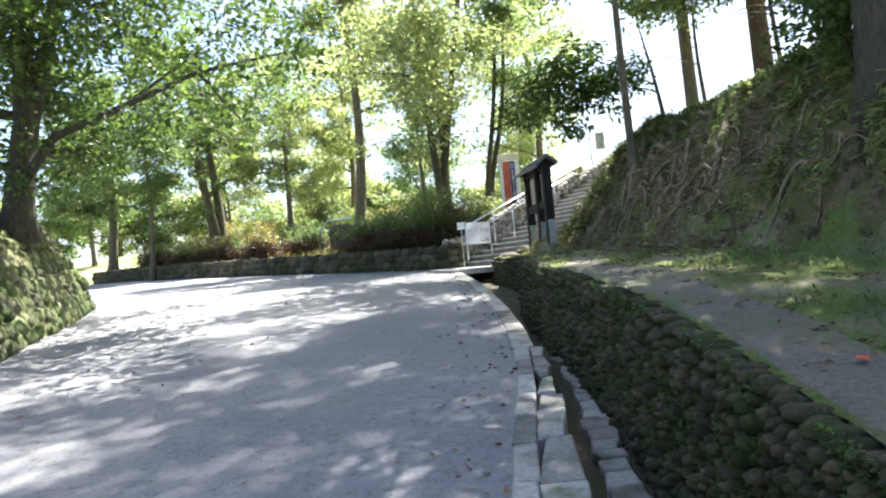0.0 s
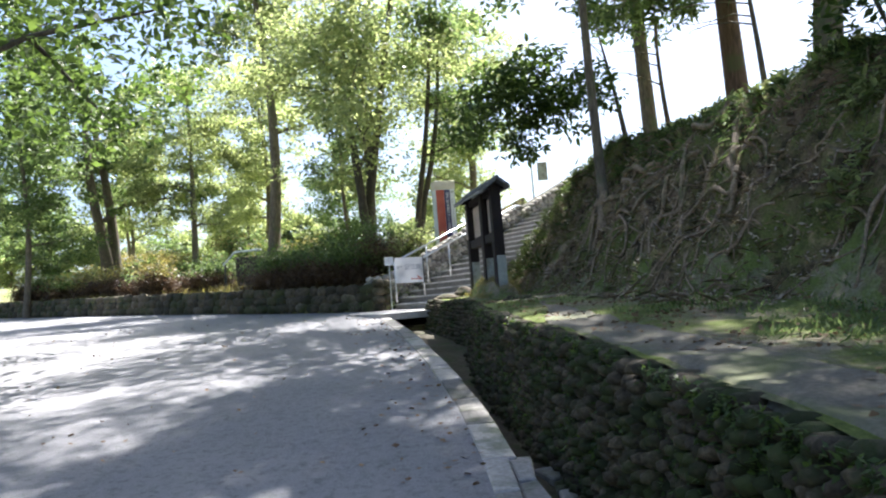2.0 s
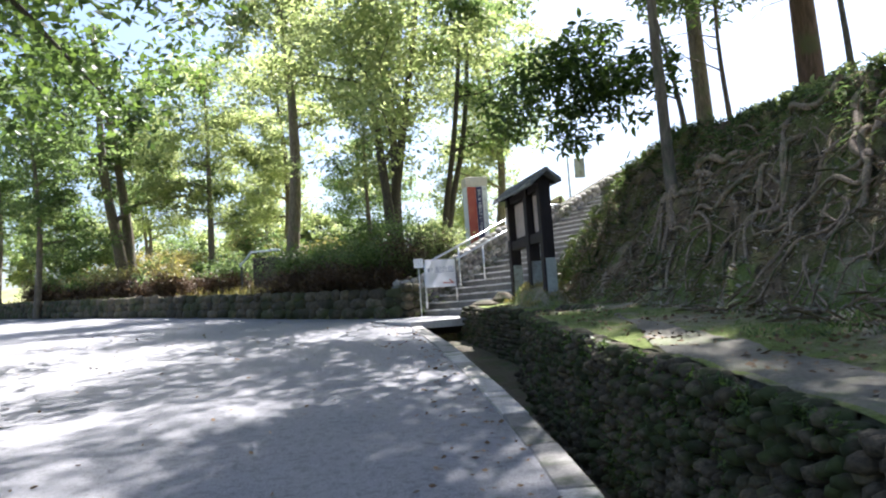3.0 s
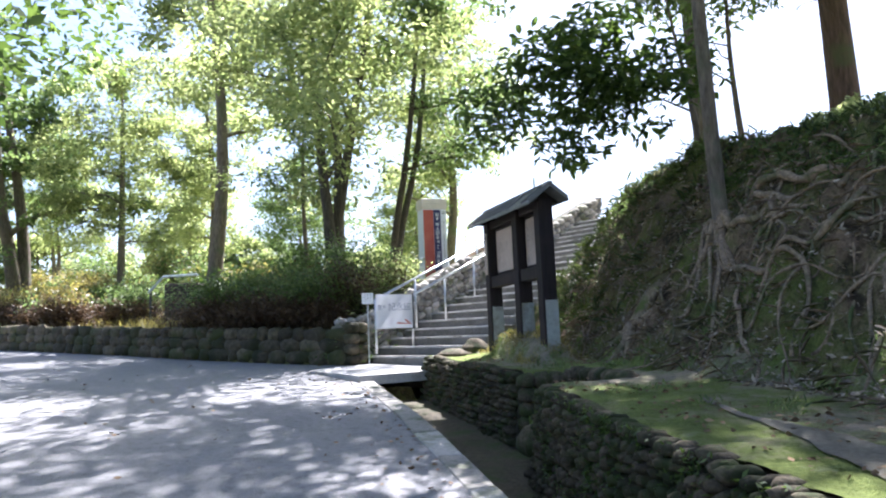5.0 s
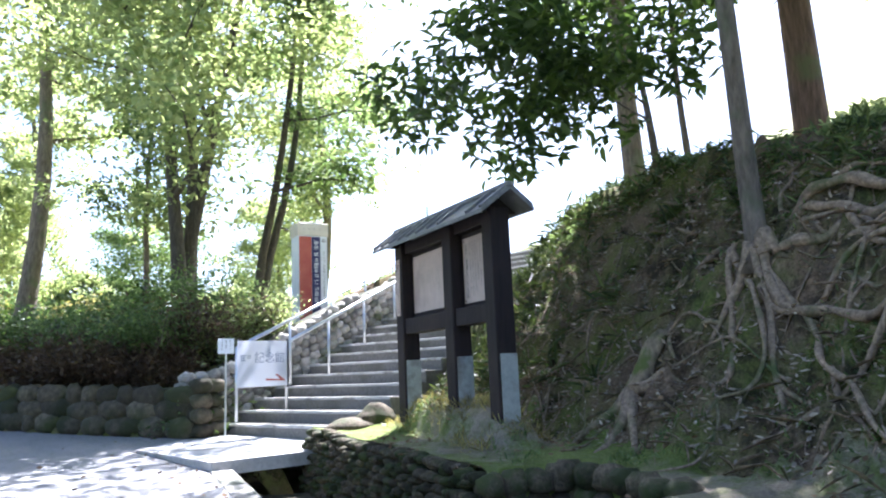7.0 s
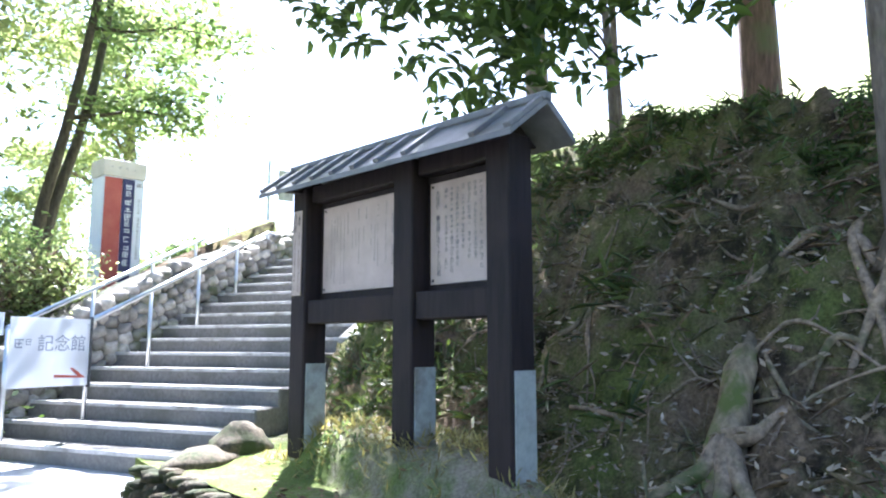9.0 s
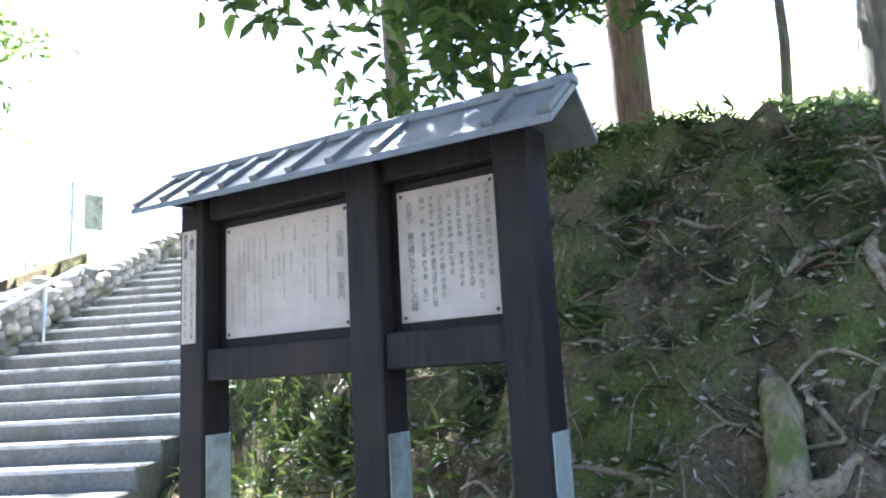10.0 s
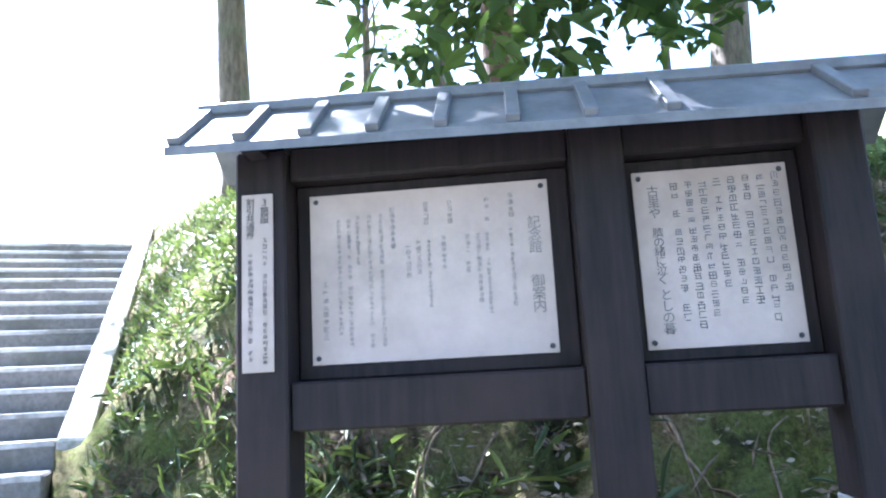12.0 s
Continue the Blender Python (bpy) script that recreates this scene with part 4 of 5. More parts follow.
def stair_wall_stones():
    rng = np.random.default_rng(62)
    al = Vector((STAIR_A[0], STAIR_A[1], RISER / TREAD)).normalized()
    out = Vector((STAIR_W[0], STAIR_W[1], 0))
    up = al.cross(out)
    if up.z < 0:
        up = -up
    spots = []
    total = STEPS * TREAD + 0.6
    for r in range(6):
        s = -0.5 + (r % 2) * 0.07
        while s < total:
            w = 0.12 + 0.10 * rng.random()
            p = STAIR_0 + STAIR_A * (s + w / 2) - STAIR_W * (0.03 + 0.012 * r)
            if 0.125 * r > 0.66 - 0.34 * float(smooth(2.0, 5.5, s)):
                s += w
                continue
            z = STAIR_Z + max(0, s) / TREAD * RISER + 0.12 + 0.125 * r + rng.normal() * 0.015
            spots.append((frame_matrix((p[0], p[1], z), al, out, up, (w * 1.05, 0.20, 0.13 + 0.04 * rng.random())), s < 5.5))
            s += w
    place_stones("rubble_stone", spots, stone_meshes("rubble_stone", RUBBLE_STAIR, 7, 9), RUBBLE, stair_side_wall, 220)


RUBBLE_STAIR = surface("rubble_grey", (0.22, 0.20, 0.18), (0.46, 0.43, 0.39), 12, relief=0.012, stain=(0.14, 0.15, 0.08), stain_scale=2.2, stain_at=(0.5, 0.65), vary="object")
stair_wall_stones()


# ---------- mossy wall across the road ----------
def mossy_wall():
    line = [(-4.4, -6), (-4.9, 2), (-5.4, 6), (-6.05, 9.7), (-7.2, 14), (-8.0, 16.4), (-9.0, 17.7), (-12, 18.4), (-20, 18.8)]
    pts = []
    for (a, b), (c, d) in zip(line, line[1:]):
        n = max(2, int(math.hypot(c - a, d - b) / 0.5))
        pts += [(a + (c - a) * i / n, b + (d - b) * i / n) for i in range(n)]
    vs, fs, info = [], [], []
    for i, (x, y) in enumerate(pts):
        x2, y2 = pts[min(i + 1, len(pts) - 1)]
        x1, y1 = pts[max(i - 1, 0)]
        d = Vector((x2 - x1, y2 - y1, 0)).normalized()
        n = Vector((-d.y, d.x, 0))
        g = float(road_z(y))
        info.append((Vector((x, y, g)), d, n))
        for off, z in ((0, -0.3), (0.12, 0.35), (0.55, 1.25), (0.95, 1.9), (1.6, 2.2), (4.5, 2.4), (12, 2.6)):
            k = 0.12 * rough_noise(x + off, y, 0.9, z)
            p = Vector((x, y, g + z)) + n * (off + k)
            vs.append(p)
    w = 7
    for i in range(len(pts) - 1):
        for j in range(w - 1):
            fs.append((i * w + j, (i + 1) * w + j, (i + 1) * w + j + 1, i * w + j + 1))
    wall = tagged(mesh_object("wall_mossy", vs, fs, MOSSY, smooth=True), "high battered stone wall thick with moss", "stone wall", kind="structure")
    rng = np.random.default_rng(71)
    spots = []
    for r in range(8):
        for i in range(6, len(info) - 8):
            p, d, n = info[i]
            s = 0.5
            z = 0.1 + r * 0.24
            off = float(np.interp(z, [-0.3, 0.35, 1.25, 1.9], [0, 0.12, 0.55, 0.95]))
            q = p + d * (0.25 * (r % 2) + rng.normal() * 0.07) + n * (off + 0.075 + 0.02 * rng.normal()) + Vector((0, 0, z + rng.normal() * 0.02))
            up = (Vector((0, 0, 1)) + n * 0.5).normalized()
            spots.append((frame_matrix(q, d, up.cross(d), up, (0.50 + 0.16 * rng.random(), 0.26, 0.28 + 0.07 * rng.random())), True))
    place_stones("wall_block", spots, stone_meshes("wall_block", MOSSY_STONE, 6, 12), MOSSY, wall, 300)


MOSSY = surface("moss_thick", (0.05, 0.06, 0.018), (0.16, 0.17, 0.06), 24, relief=0.03, stain=(0.12, 0.11, 0.07), stain_scale=1.4, stain_at=(0.5, 0.65))
MOSSY_STONE = surface("moss_stone", (0.065, 0.068, 0.035), (0.18, 0.175, 0.10), 16, relief=0.03, stain=(0.055, 0.08, 0.02), stain_scale=1.9, stain_at=(0.4, 0.55), vary="object")
mossy_wall()


# ---------- roots ----------
def root_mesh(pts, r0, r1):
    n = len(pts)
    return tube_data(pts, [(r0 + (r1 - r0) * (i / (n - 1)) ** 0.8) * (1 + 0.22 * math.sin(i * 1.3 + r0 * 900)) for i in range(n)], 7)


def winding_root(x, y, heading, length, thick, rng, lift=0.05, bend=0.7, down=0.25):
    """A root's centre line: long bends with a few kinks, partly clear of the soil, turning downhill."""
    n = max(8, int(length / 0.07))
    p1, p2, p3 = rng.random(3) * 6.28
    k1, k2 = 2.2 + 1.6 * rng.random(), 6.0 + 4.0 * rng.random()
    pts, kink, s = [], 0.0, 0.0
    for i in range(n):
        s = i * length / n
        u = i / (n - 1)
        free = max(0.0, math.sin(s * 2.1 + p3)) * lift * math.sin(math.pi * min(1, u * 1.15 + 0.05))
        pts.append(Vector((x, y, bank_z(x, y) + thick * (0.55 - 0.9 * u ** 6) + free)))
        if rng.random() < 0.06:
            kink += rng.normal() * 0.6
        a = heading + bend * math.sin(k1 * s + p1) + 0.3 * math.sin(k2 * s + p2) + kink
        a += down * u * math.sin(math.pi - a)
        g = (bank_z(x + 0.06, y) - bank_z(x - 0.06, y)) / 0.12
        steep = 1 / math.sqrt(1 + g * g)
        x += math.cos(a) * length / n * steep
        y += math.sin(a) * length / n
        if x < float(toe_x(y)) - 0.3:
            break
    for k in range(3):
        pts = [pts[0]] + [(p + q * 2 + r) / 4 for p, q, r in zip(pts, pts[1:], pts[2:])] + [pts[-1]]
    return pts


def branching_root(x, y, heading, length, thick, rng, forks=1, lift=0.05, bend=0.7):
    main = winding_root(x, y, heading, length, thick, rng, lift, bend)
    if len(main) < 7:
        return None
    pieces = [(main, thick, thick * 0.4)]
    for k in range(forks):
        q = main[int(len(main) * (0.25 + 0.45 * rng.random()))]
        side = winding_root(q.x, q.y, heading + (0.7 + 0.4 * rng.random()) * (1 if rng.random() > 0.5 else -1), length * 0.55, thick * 0.55, rng, lift, bend)
        if len(side) > 6:
            side[0] = q
            pieces.append((side, thick * 0.55, thick * 0.22))
    return pieces


rng = np.random.default_rng(5)
origin = Vector(tree_a.location)
for k, (h, ln, th) in enumerate(((-1.4, 1.9, 0.05), (-1.85, 2.4, 0.044), (-2.45, 2.0, 0.032), (-2.8, 1.3, 0.04), (3.1, 0.7, 0.046), (-2.15, 2.8, 0.03))):
    pieces = branching_root(3.78 + 0.06 * math.cos(h), 13.80 + 0.08 * math.sin(h), h, ln, th, rng, 1, 0.12, 0.4)
    if pieces:
        pieces[0][0][0].z += 0.16
        pieces[0][0][1].z += 0.07
        v, f = join_data([root_mesh([p - origin for p in line], r0, r1) for line, r0, r1 in pieces])
        mesh_object("root", v, f, ROOT, tree_a, smooth=True)


def loose_roots(count, y0, y1, r0, r1, ln0, ln1, head, spread, forks, lift, label, t0=0.3, t1=1.0):
    made = 0
    while made < count:
        y = y0 + (y1 - y0) * rng.random()
        t = float(toe_x(y))
        x = t + (4.75 - t) * (t0 + (t1 - t0) * rng.random())
        thick = r0 + (r1 - r0) * rng.random() ** 1.5
        pieces = branching_root(x, y, math.pi + head + rng.normal() * spread, ln0 + (ln1 - ln0) * rng.random(), thick, rng, forks, lift)
        if not pieces:
            continue
        o = pieces[0][0][0].copy()
        base = thing("exposed_root", o, label, "root", "roots on the bank")
        for line, a, b in pieces:
            v, f = root_mesh([p - o for p in line], a, b)
            mesh_object("root", v, f, ROOT, base, smooth=True)
        made += 1


loose_roots(15, 10.0, 13.5, 0.028, 0.055, 1.6, 3.0, -0.35, 0.35, 1, 0.13, "long thick bare root hanging clear of the bank", 0.55, 0.95)
loose_roots(22, 9.0, 13.7, 0.013, 0.03, 0.9, 2.0, 0.0, 0.7, 1, 0.09, "bare pale brown tree root winding down the bank")
loose_roots(70, 13.4, 17.2, 0.007, 0.02, 0.4, 1.4, 0.0, 1.2, 1, 0.05, "thin twisted bare root hanging on the bank", 0.1)
loose_roots(12, 5.5, 9.5, 0.012, 0.032, 1.0, 2.2, 0.1, 0.6, 1, 0.08, "bare tree root on the shaded bank")

# dead stub leaning on the bank
o = Vector((3.05, 14.36, bank_z(3.05, 14.36)))
stub = thing("tree_stub", o, "pale dead stub with mossy bark lying against the bank", "tree stub")
rng = np.random.default_rng(23)
line = [Vector((-0.12, -0.03, -0.25))]
for k in range(9):
    u = k / 8
    x, y = -0.10 + 0.62 * u, -0.02 + 0.14 * u + 0.02 * math.sin(9 * u)
    line.append(Vector((x, y, bank_z(o.x + x, o.y + y) - o.z + 0.02 + 0.15 * math.sin(math.pi * (0.12 + 0.88 * u)) - 0.05 * u)))
for k in range(2):
    line = [line[0]] + [(a + b * 2 + c) / 4 for a, b, c in zip(line, line[1:], line[2:])] + [line[-1]]
v, f = tube_data(line, [0.15, 0.115, 0.092, 0.08, 0.076, 0.07, 0.062, 0.064, 0.052, 0.04], 14)
mesh_object("trunk", [p + Vector((rng.normal(), rng.normal(), rng.normal())) * 0.009 for p in v], f, PALE_WOOD, stub, smooth=True)
for a, ln in ((2.3, 0.5), (3.3, 0.42), (4.1, 0.6), (5.2, 0.45)):
    d = Vector((math.cos(a), math.sin(a), 0))
    foot = [Vector((-0.07, -0.02, 0.10))]
    for k in (0.3, 0.65, 1.0):
        q = d * ln * k + Vector((-0.07, -0.02, 0))
        foot.append(Vector((q.x, q.y + 0.04 * rng.normal(), bank_z(o.x + q.x, o.y + q.y) - o.z + 0.03 - 0.05 * k)))
    v, f = tube_data(foot, [0.06, 0.042, 0.028, 0.012], 8)
    mesh_object("root_flare", v, f, ROOT, stub, smooth=True)


# ---------- ground cover ----------
def scatter(name, n, xr, yr, size, mat, seed, label, category, lift=0.012, droop=0.0, spread=0.12, slim=0.6, where=None, clump=None):
    rng = np.random.default_rng(seed)
    pts = []
    centres = []
    tries = 0
    while len(pts) < n and tries < n * 6:
        tries += 1
        if clump and len(pts) % clump and centres:
            c = centres[-1]
            x, y = c[0] + rng.normal() * 0.06, c[1] + rng.normal() * 0.06
        else:
            x, y = xr[0] + (xr[1] - xr[0]) * rng.random(), yr[0] + (yr[1] - yr[0]) * rng.random()
            if where and not where(x, y):
                continue
            centres.append((x, y))
        pts.append((x, y, bank_z(x, y) + lift + (0.05 * rng.random() if clump else 0)))
    v, f = (broad_leaf_data if size >= 0.09 else leaf_data)(np.array(pts), size, rng, droop, slim, spread)
    tagged(array_object(name, v, f, mat), label, category, kind="stuff")


scatter("leaf_litter", 5200, (1.45, 4.2), (1.0, 17.0), 0.04, LITTER, 81, "dry brown fallen leaves on the terrace and bank", "leaf litter", where=lambda x, y: rough_noise(x, y, 1.1, 9.0) > -0.05 or x > toe_x(y))
scatter("bank_litter", 15000, (2.7, 4.7), (8.0, 17.6), 0.055, LITTER_PALE, 86, "pale dry leaves and twigs caught on the bank", "leaf litter", lift=0.01, spread=0.4, slim=0.4)
scatter("moss_tufts", 9000, (1.9, 4.8), (2.0, 17.2), 0.05, LEAF, 82, "short green moss and grass tufts on the bank", "grass", lift=0.0, droop=-0.9, slim=0.22, spread=0.5, clump=24, where=lambda x, y: rough_noise(x, y, 0.9, 5.0) > 0.05)
scatter("bank_fern", 2400, (2.7, 5.2), (9.0, 18.5), 0.13, MOSS_BLADE, 83, "low ferns and bamboo grass along the bank", "fern", lift=0.03, droop=-0.45, slim=0.16, spread=0.6, clump=16, where=lambda x, y: (x > 4.3 and rough_noise(x, y, 0.8, 2.0) > -0.1) or (y > 16.2 and x > 2.7))
scatter("crest_plants", 4200, (4.75, 6.5), (7.5, 15.4), 0.10, LEAF_BRIGHT, 84, "bright leafy plants along the top of the bank", "plants", lift=0.06, droop=-0.35, slim=0.45, spread=0.6, clump=40, where=lambda x, y: rough_noise(x, y, 0.7, 6.0) > 0.0)
scatter("conifer_sprigs", 900, (3.7, 4.6), (5.5, 8.5), 0.11, LEAF_BRIGHT, 85, "bright green sprigs below the conifer", "plants", lift=0.2, droop=0.1, slim=0.4, spread=0.6, clump=40)

scatter("stair_bank_moss", 13000, (2.9, 7.0), (16.8, 20.5), 0.085, MOSS_BLADE, 87, "thick green moss and grass on the bank beside the steps", "grass", lift=0.0, droop=-0.6, slim=0.2, spread=0.7, clump=18, where=lambda x, y: 0.2 < stair_side(x, y)[1] < 1.9)
scatter("bamboo_grass", 420, (2.7, 4.6), (14.9, 18.2), 0.2, MOSS_BLADE, 88, "tufts of bamboo grass behind the notice board", "grass", lift=0.06, droop=-0.15, slim=0.15, spread=0.5, clump=14)
scatter("twigs", 1600, (2.6, 4.6), (8.0, 17.2), 0.22, ROOT, 89, "thin dry twigs lying on the bank", "twigs", lift=0.02, slim=0.05, spread=0.5)

scatter("crest_fringe", 5500, (4.2, 5.1), (8.5, 17.5), 0.12, LEAF, 90, "dark grass hanging over the top of the bank", "grass", lift=0.03, droop=0.35, slim=0.12, spread=0.6, clump=22, where=lambda x, y: rough_noise(x, y, 0.9, 7.0) > -0.15)

scatter("mound_grass", 2200, (1.95, 2.62), (14.8, 17.2), 0.075, DRY, 91, "short dry grass on the mound under the notice board", "grass", lift=0.0, droop=-0.8, slim=0.14, spread=0.6, clump=20)


def wall_moss(n, y0, y1, seed):
    """Moss and small ferns growing from the joints of the retaining wall."""
    rng = np.random.default_rng(seed)
    pts = []
    while len(pts) < n:
        y = y0 + (y1 - y0) * rng.random()
        t, g = float(wall_top(y)), float(road_z(y))
        k = rng.random() ** 1.3
        if rough_noise(y, k * 2, 1.3, 5.0) < -0.05:
            continue
        for q in range(18):
            yy, kk = y + rng.normal() * 0.045, min(1.0, max(0.0, k + rng.normal() * 0.05))
            pts.append((float(wall_x(yy)) - 0.07 - 0.08 * kk, yy, t + 0.005 - kk * (t - g + 0.15)))
    v, f = leaf_data(np.array(pts), 0.036, rng, 0.15, 0.4, 0.7)
    tagged(array_object("wall_moss", v, f, LEAF_DARK), "tufts of moss in the joints of the cobblestone wall", "moss", kind="stuff")


wall_moss(15000, 1.0, 12.6, 92)

# one red leaf on the path
red_leaf = thing("fallen_leaf", (1.72, 3.05, bank_z(1.72, 3.05) + 0.03), "single red fallen leaf on the path", "leaf")
bm = bmesh.new()
w = [bm.verts.new(c) for c in ((0, -0.035, 0), (0.03, -0.005, 0.008), (0.018, 0.03, 0.004), (0, 0.045, 0.012), (-0.02, 0.028, 0.0), (-0.032, -0.008, 0.01))]
bm.faces.new(w)
part("blade", bm, LITTER_RED, red_leaf)


def shrub(loc, rx, ry, h, leaves, label, mat=LEAF, size=0.075, seed=1, group="shrubs behind the low wall", bare=0.0):
    rng = np.random.default_rng(seed)
    base = thing("shrub", loc, label, "shrub", group)
    pieces = []
    for k in range(9):
        a = rng.random() * 6.28
        e = Vector((math.cos(a) * rx * 0.7, math.sin(a) * ry * 0.7, h * (0.7 + 0.3 * rng.random())))
        pieces.append(tube_data([Vector((0, 0, -0.1)) + e * 0.05, e * 0.5 + Vector((0, 0, 0.1)), e], [0.025, 0.016, 0.006], 5))
    v, f = join_data(pieces)
    mesh_object("stem", v, f, BARK, base, smooth=True)
    n = 46
    u = rng.normal(size=(n, 3))
    u /= np.linalg.norm(u, axis=1)[:, None]
    cl = u * (rng.random(n) ** 0.33)[:, None] * np.array([rx, ry, h * 0.5]) + np.array([0, 0, h * 0.55])
    which = rng.integers(0, n, leaves)
    pos = cl[which] + rng.normal(size=(leaves, 3)) * 0.17
    pos[:, 2] = np.maximum(pos[:, 2], 0.03)
    if bare:
        split = h * bare * (0.8 + 0.4 * rng.random(len(pos)))
        low_part = pos[:, 2] < split
        v, f = leaf_data(np.concatenate([pos[low_part], pos[low_part] * np.array([1.0, 1.0, 0.7])]), size * 1.2, rng, -0.3, 0.3)
        array_object("withered_skirt", v, f, BROWN_LEAF, base, "dense brown leafless lower twigs")
        pos = pos[~low_part]
    v, f = leaf_data(pos, size, rng, -0.1, 0.45)
    array_object("foliage", v, f, mat, base)


rng = np.random.default_rng(15)
for k, (s, b, r, h) in enumerate(((0.5, 0.75, 0.75, 1.0), (1.6, 0.8, 0.8, 1.15), (2.7, 0.85, 0.85, 1.2), (3.8, 0.8, 0.8, 1.15), (4.9, 0.85, 0.8, 1.05), (1.3, 1.9, 0.9, 1.5), (2.8, 2.0, 0.9, 1.55), (4.4, 2.0, 0.9, 1.35))):
    p = LOW_A + LOW_D * s + LOW_N * b
    shrub((p[0], p[1], gz(p[0], p[1])), r, r, h, 5200, "dense green shrub with brown lower twigs above the low wall", LEAF if k % 3 else LEAF_DARK, seed=90 + k, bare=0.62)
for k, (s, side) in enumerate(((1.0, 0.95), (1.7, 1.0))):
    p = STAIR_0 + STAIR_A * s - STAIR_W * side
    shrub((p[0], p[1], gz(p[0], p[1])), 0.5, 0.5, 0.6, 2600, "light green leafy shrub beside the stair wall", LEAF_BRIGHT, seed=110 + k)
for k in range(17):
    p = LOW_A + LOW_D * (6.0 + 1.05 * k + 0.3 * rng.normal()) + LOW_N * (1.1 + 1.5 * rng.random())
    if abs(p[0] + 0.177 * (p[1] - 4)) < 0.9 or abs(p[0] + 0.238 * (p[1] - 9.8)) < 0.8:
        continue
    shrub((p[0], p[1], gz(p[0], p[1])), 0.8, 0.7, 0.7 + 0.45 * rng.random(), 2400, "low brown thicket with sparse green above the wall", DRY if k % 2 else LEAF, 0.11, seed=200 + k, bare=0.7)
rng = np.random.default_rng(16)
for k in range(36):
    s = 6 + 21 * rng.random()
    b = 3.5 + 6.5 * rng.random()
    p = LOW_A + LOW_D * s + LOW_N * b
    shrub((p[0], p[1], gz(p[0], p[1])), 1.0, 1.0, 0.8 + 0.6 * rng.random(), 1500, "scrubby brown-green bush on the rise behind the wall", (LEAF, LEAF_DARK, DRY)[k % 3], 0.14, seed=130 + k)
shrub((4.95, 8.7, bank_z(4.95, 8.7)), 1.0, 1.0, 2.4, 7000, "dark evergreen shrub on the bank below the conifer", LEAF_DARK, 0.12, seed=171, group="shrubs on the bank")
shrub((4.6, 7.6, bank_z(4.6, 7.6)), 0.6, 0.6, 1.2, 2600, "leafy green shrub at the conifer's foot", LEAF, 0.11, seed=172, group="shrubs on the bank")


# ---------- writing ----------
def writing(body, size, m, mat, parent, name="writing", spacing=1.0):
    """Raised flat letters from the built-in font, set by the matrix m (x right, y up, z out)."""
    cu = bpy.data.curves.new("letters", "FONT")
    cu.body, cu.size, cu.space_line, cu.extrude = body, size, spacing, 0.0004
    cu.align_x, cu.align_y = "CENTER", "TOP"
    tmp = bpy.data.objects.new("letters", cu)
    me = bpy.data.meshes.new_from_object(tmp)
    me.name = name
    me.transform(m)
    me.materials.clear()
    me.materials.append(mat)
    bpy.data.objects.remove(tmp)
    ob = new(name, me)
    ob.parent = parent
    ob["kind"] = "stuff"
    return ob


FACE = Matrix.Rotation(radians(90), 4, "X")      # writing that faces -y


def column(body, size, x, z, y, mat, parent, spacing=1.0):
    return writing("\n".join(body), size, Matrix.Translation((x, y, z)) @ FACE, mat, parent, spacing=spacing)


def bars(rows, y, mat, parent, rng):
    """Unreadable upright lines: broken bars, one small block for each sign. rows: x, top, bottom, width."""
    vs, fs = [], []
    for x, top, bottom, w in rows:
        z = top
        while z - w > bottom:
            s = w * (0.75 + 0.25 * rng.random())
            strokes = [(0, -s * q, s * (0.6 + 0.4 * rng.random()), s * 0.13) for q in (0.02, 0.38, 0.78) if rng.random() < 0.85]
            strokes += [(s * q, -s * 0.06 - s * 0.2 * rng.random(), s * 0.13, s * (0.4 + 0.45 * rng.random())) for q in (-0.36, 0.02, 0.36) if rng.random() < 0.62]
            for dx, dz, ww, hh in strokes:
                o = len(vs)
                a, b = x + dx, z + dz
                vs += [(a - ww / 2, y, b - hh), (a + ww / 2, y, b - hh), (a + ww / 2, y, b), (a - ww / 2, y, b)]
                fs.append((o, o + 1, o + 2, o + 3))
            z -= w * (1.08 if rng.random() > 0.06 else 2.2)
    return tagged(mesh_object("writing", vs, fs, mat, parent), kind="stuff")


rng = np.random.default_rng(3)
# large faded board
column("記念館", 0.046, 0.757, 3.235, -0.002, FADED_INK, panel_a, 0.9)
column("御案内", 0.046, 0.757, 3.04, -0.002, FADED_INK, panel_a, 0.9)
rows = []
for x, top, bottom, w in ((0.685, 3.32, 3.22, 0.02), (0.68, 3.20, 2.91, 0.015), (0.605, 3.31, 3.22, 0.019), (0.60, 3.19, 2.90, 0.015), (0.57, 3.19, 2.94, 0.018), (0.535, 3.19, 3.04, 0.02), (0.48, 3.31, 3.21, 0.019), (0.455, 3.19, 3.06, 0.018), (0.40, 3.31, 3.21, 0.019), (0.405, 3.18, 2.95, 0.014), (0.37, 3.18, 3.06, 0.018), (0.335, 3.17, 3.05, 0.018), (0.285, 3.30, 3.13, 0.019), (0.245, 3.28, 2.83, 0.016), (0.205, 3.28, 2.82, 0.016), (0.165, 3.28, 3.10, 0.016), (0.135, 3.27, 2.83, 0.016), (0.10, 3.27, 2.87, 0.016), (0.05, 3.06, 2.84, 0.023)):
    rows.append((x, top, bottom, w))
bars(rows, -0.002, FADED_INK, panel_a, rng)
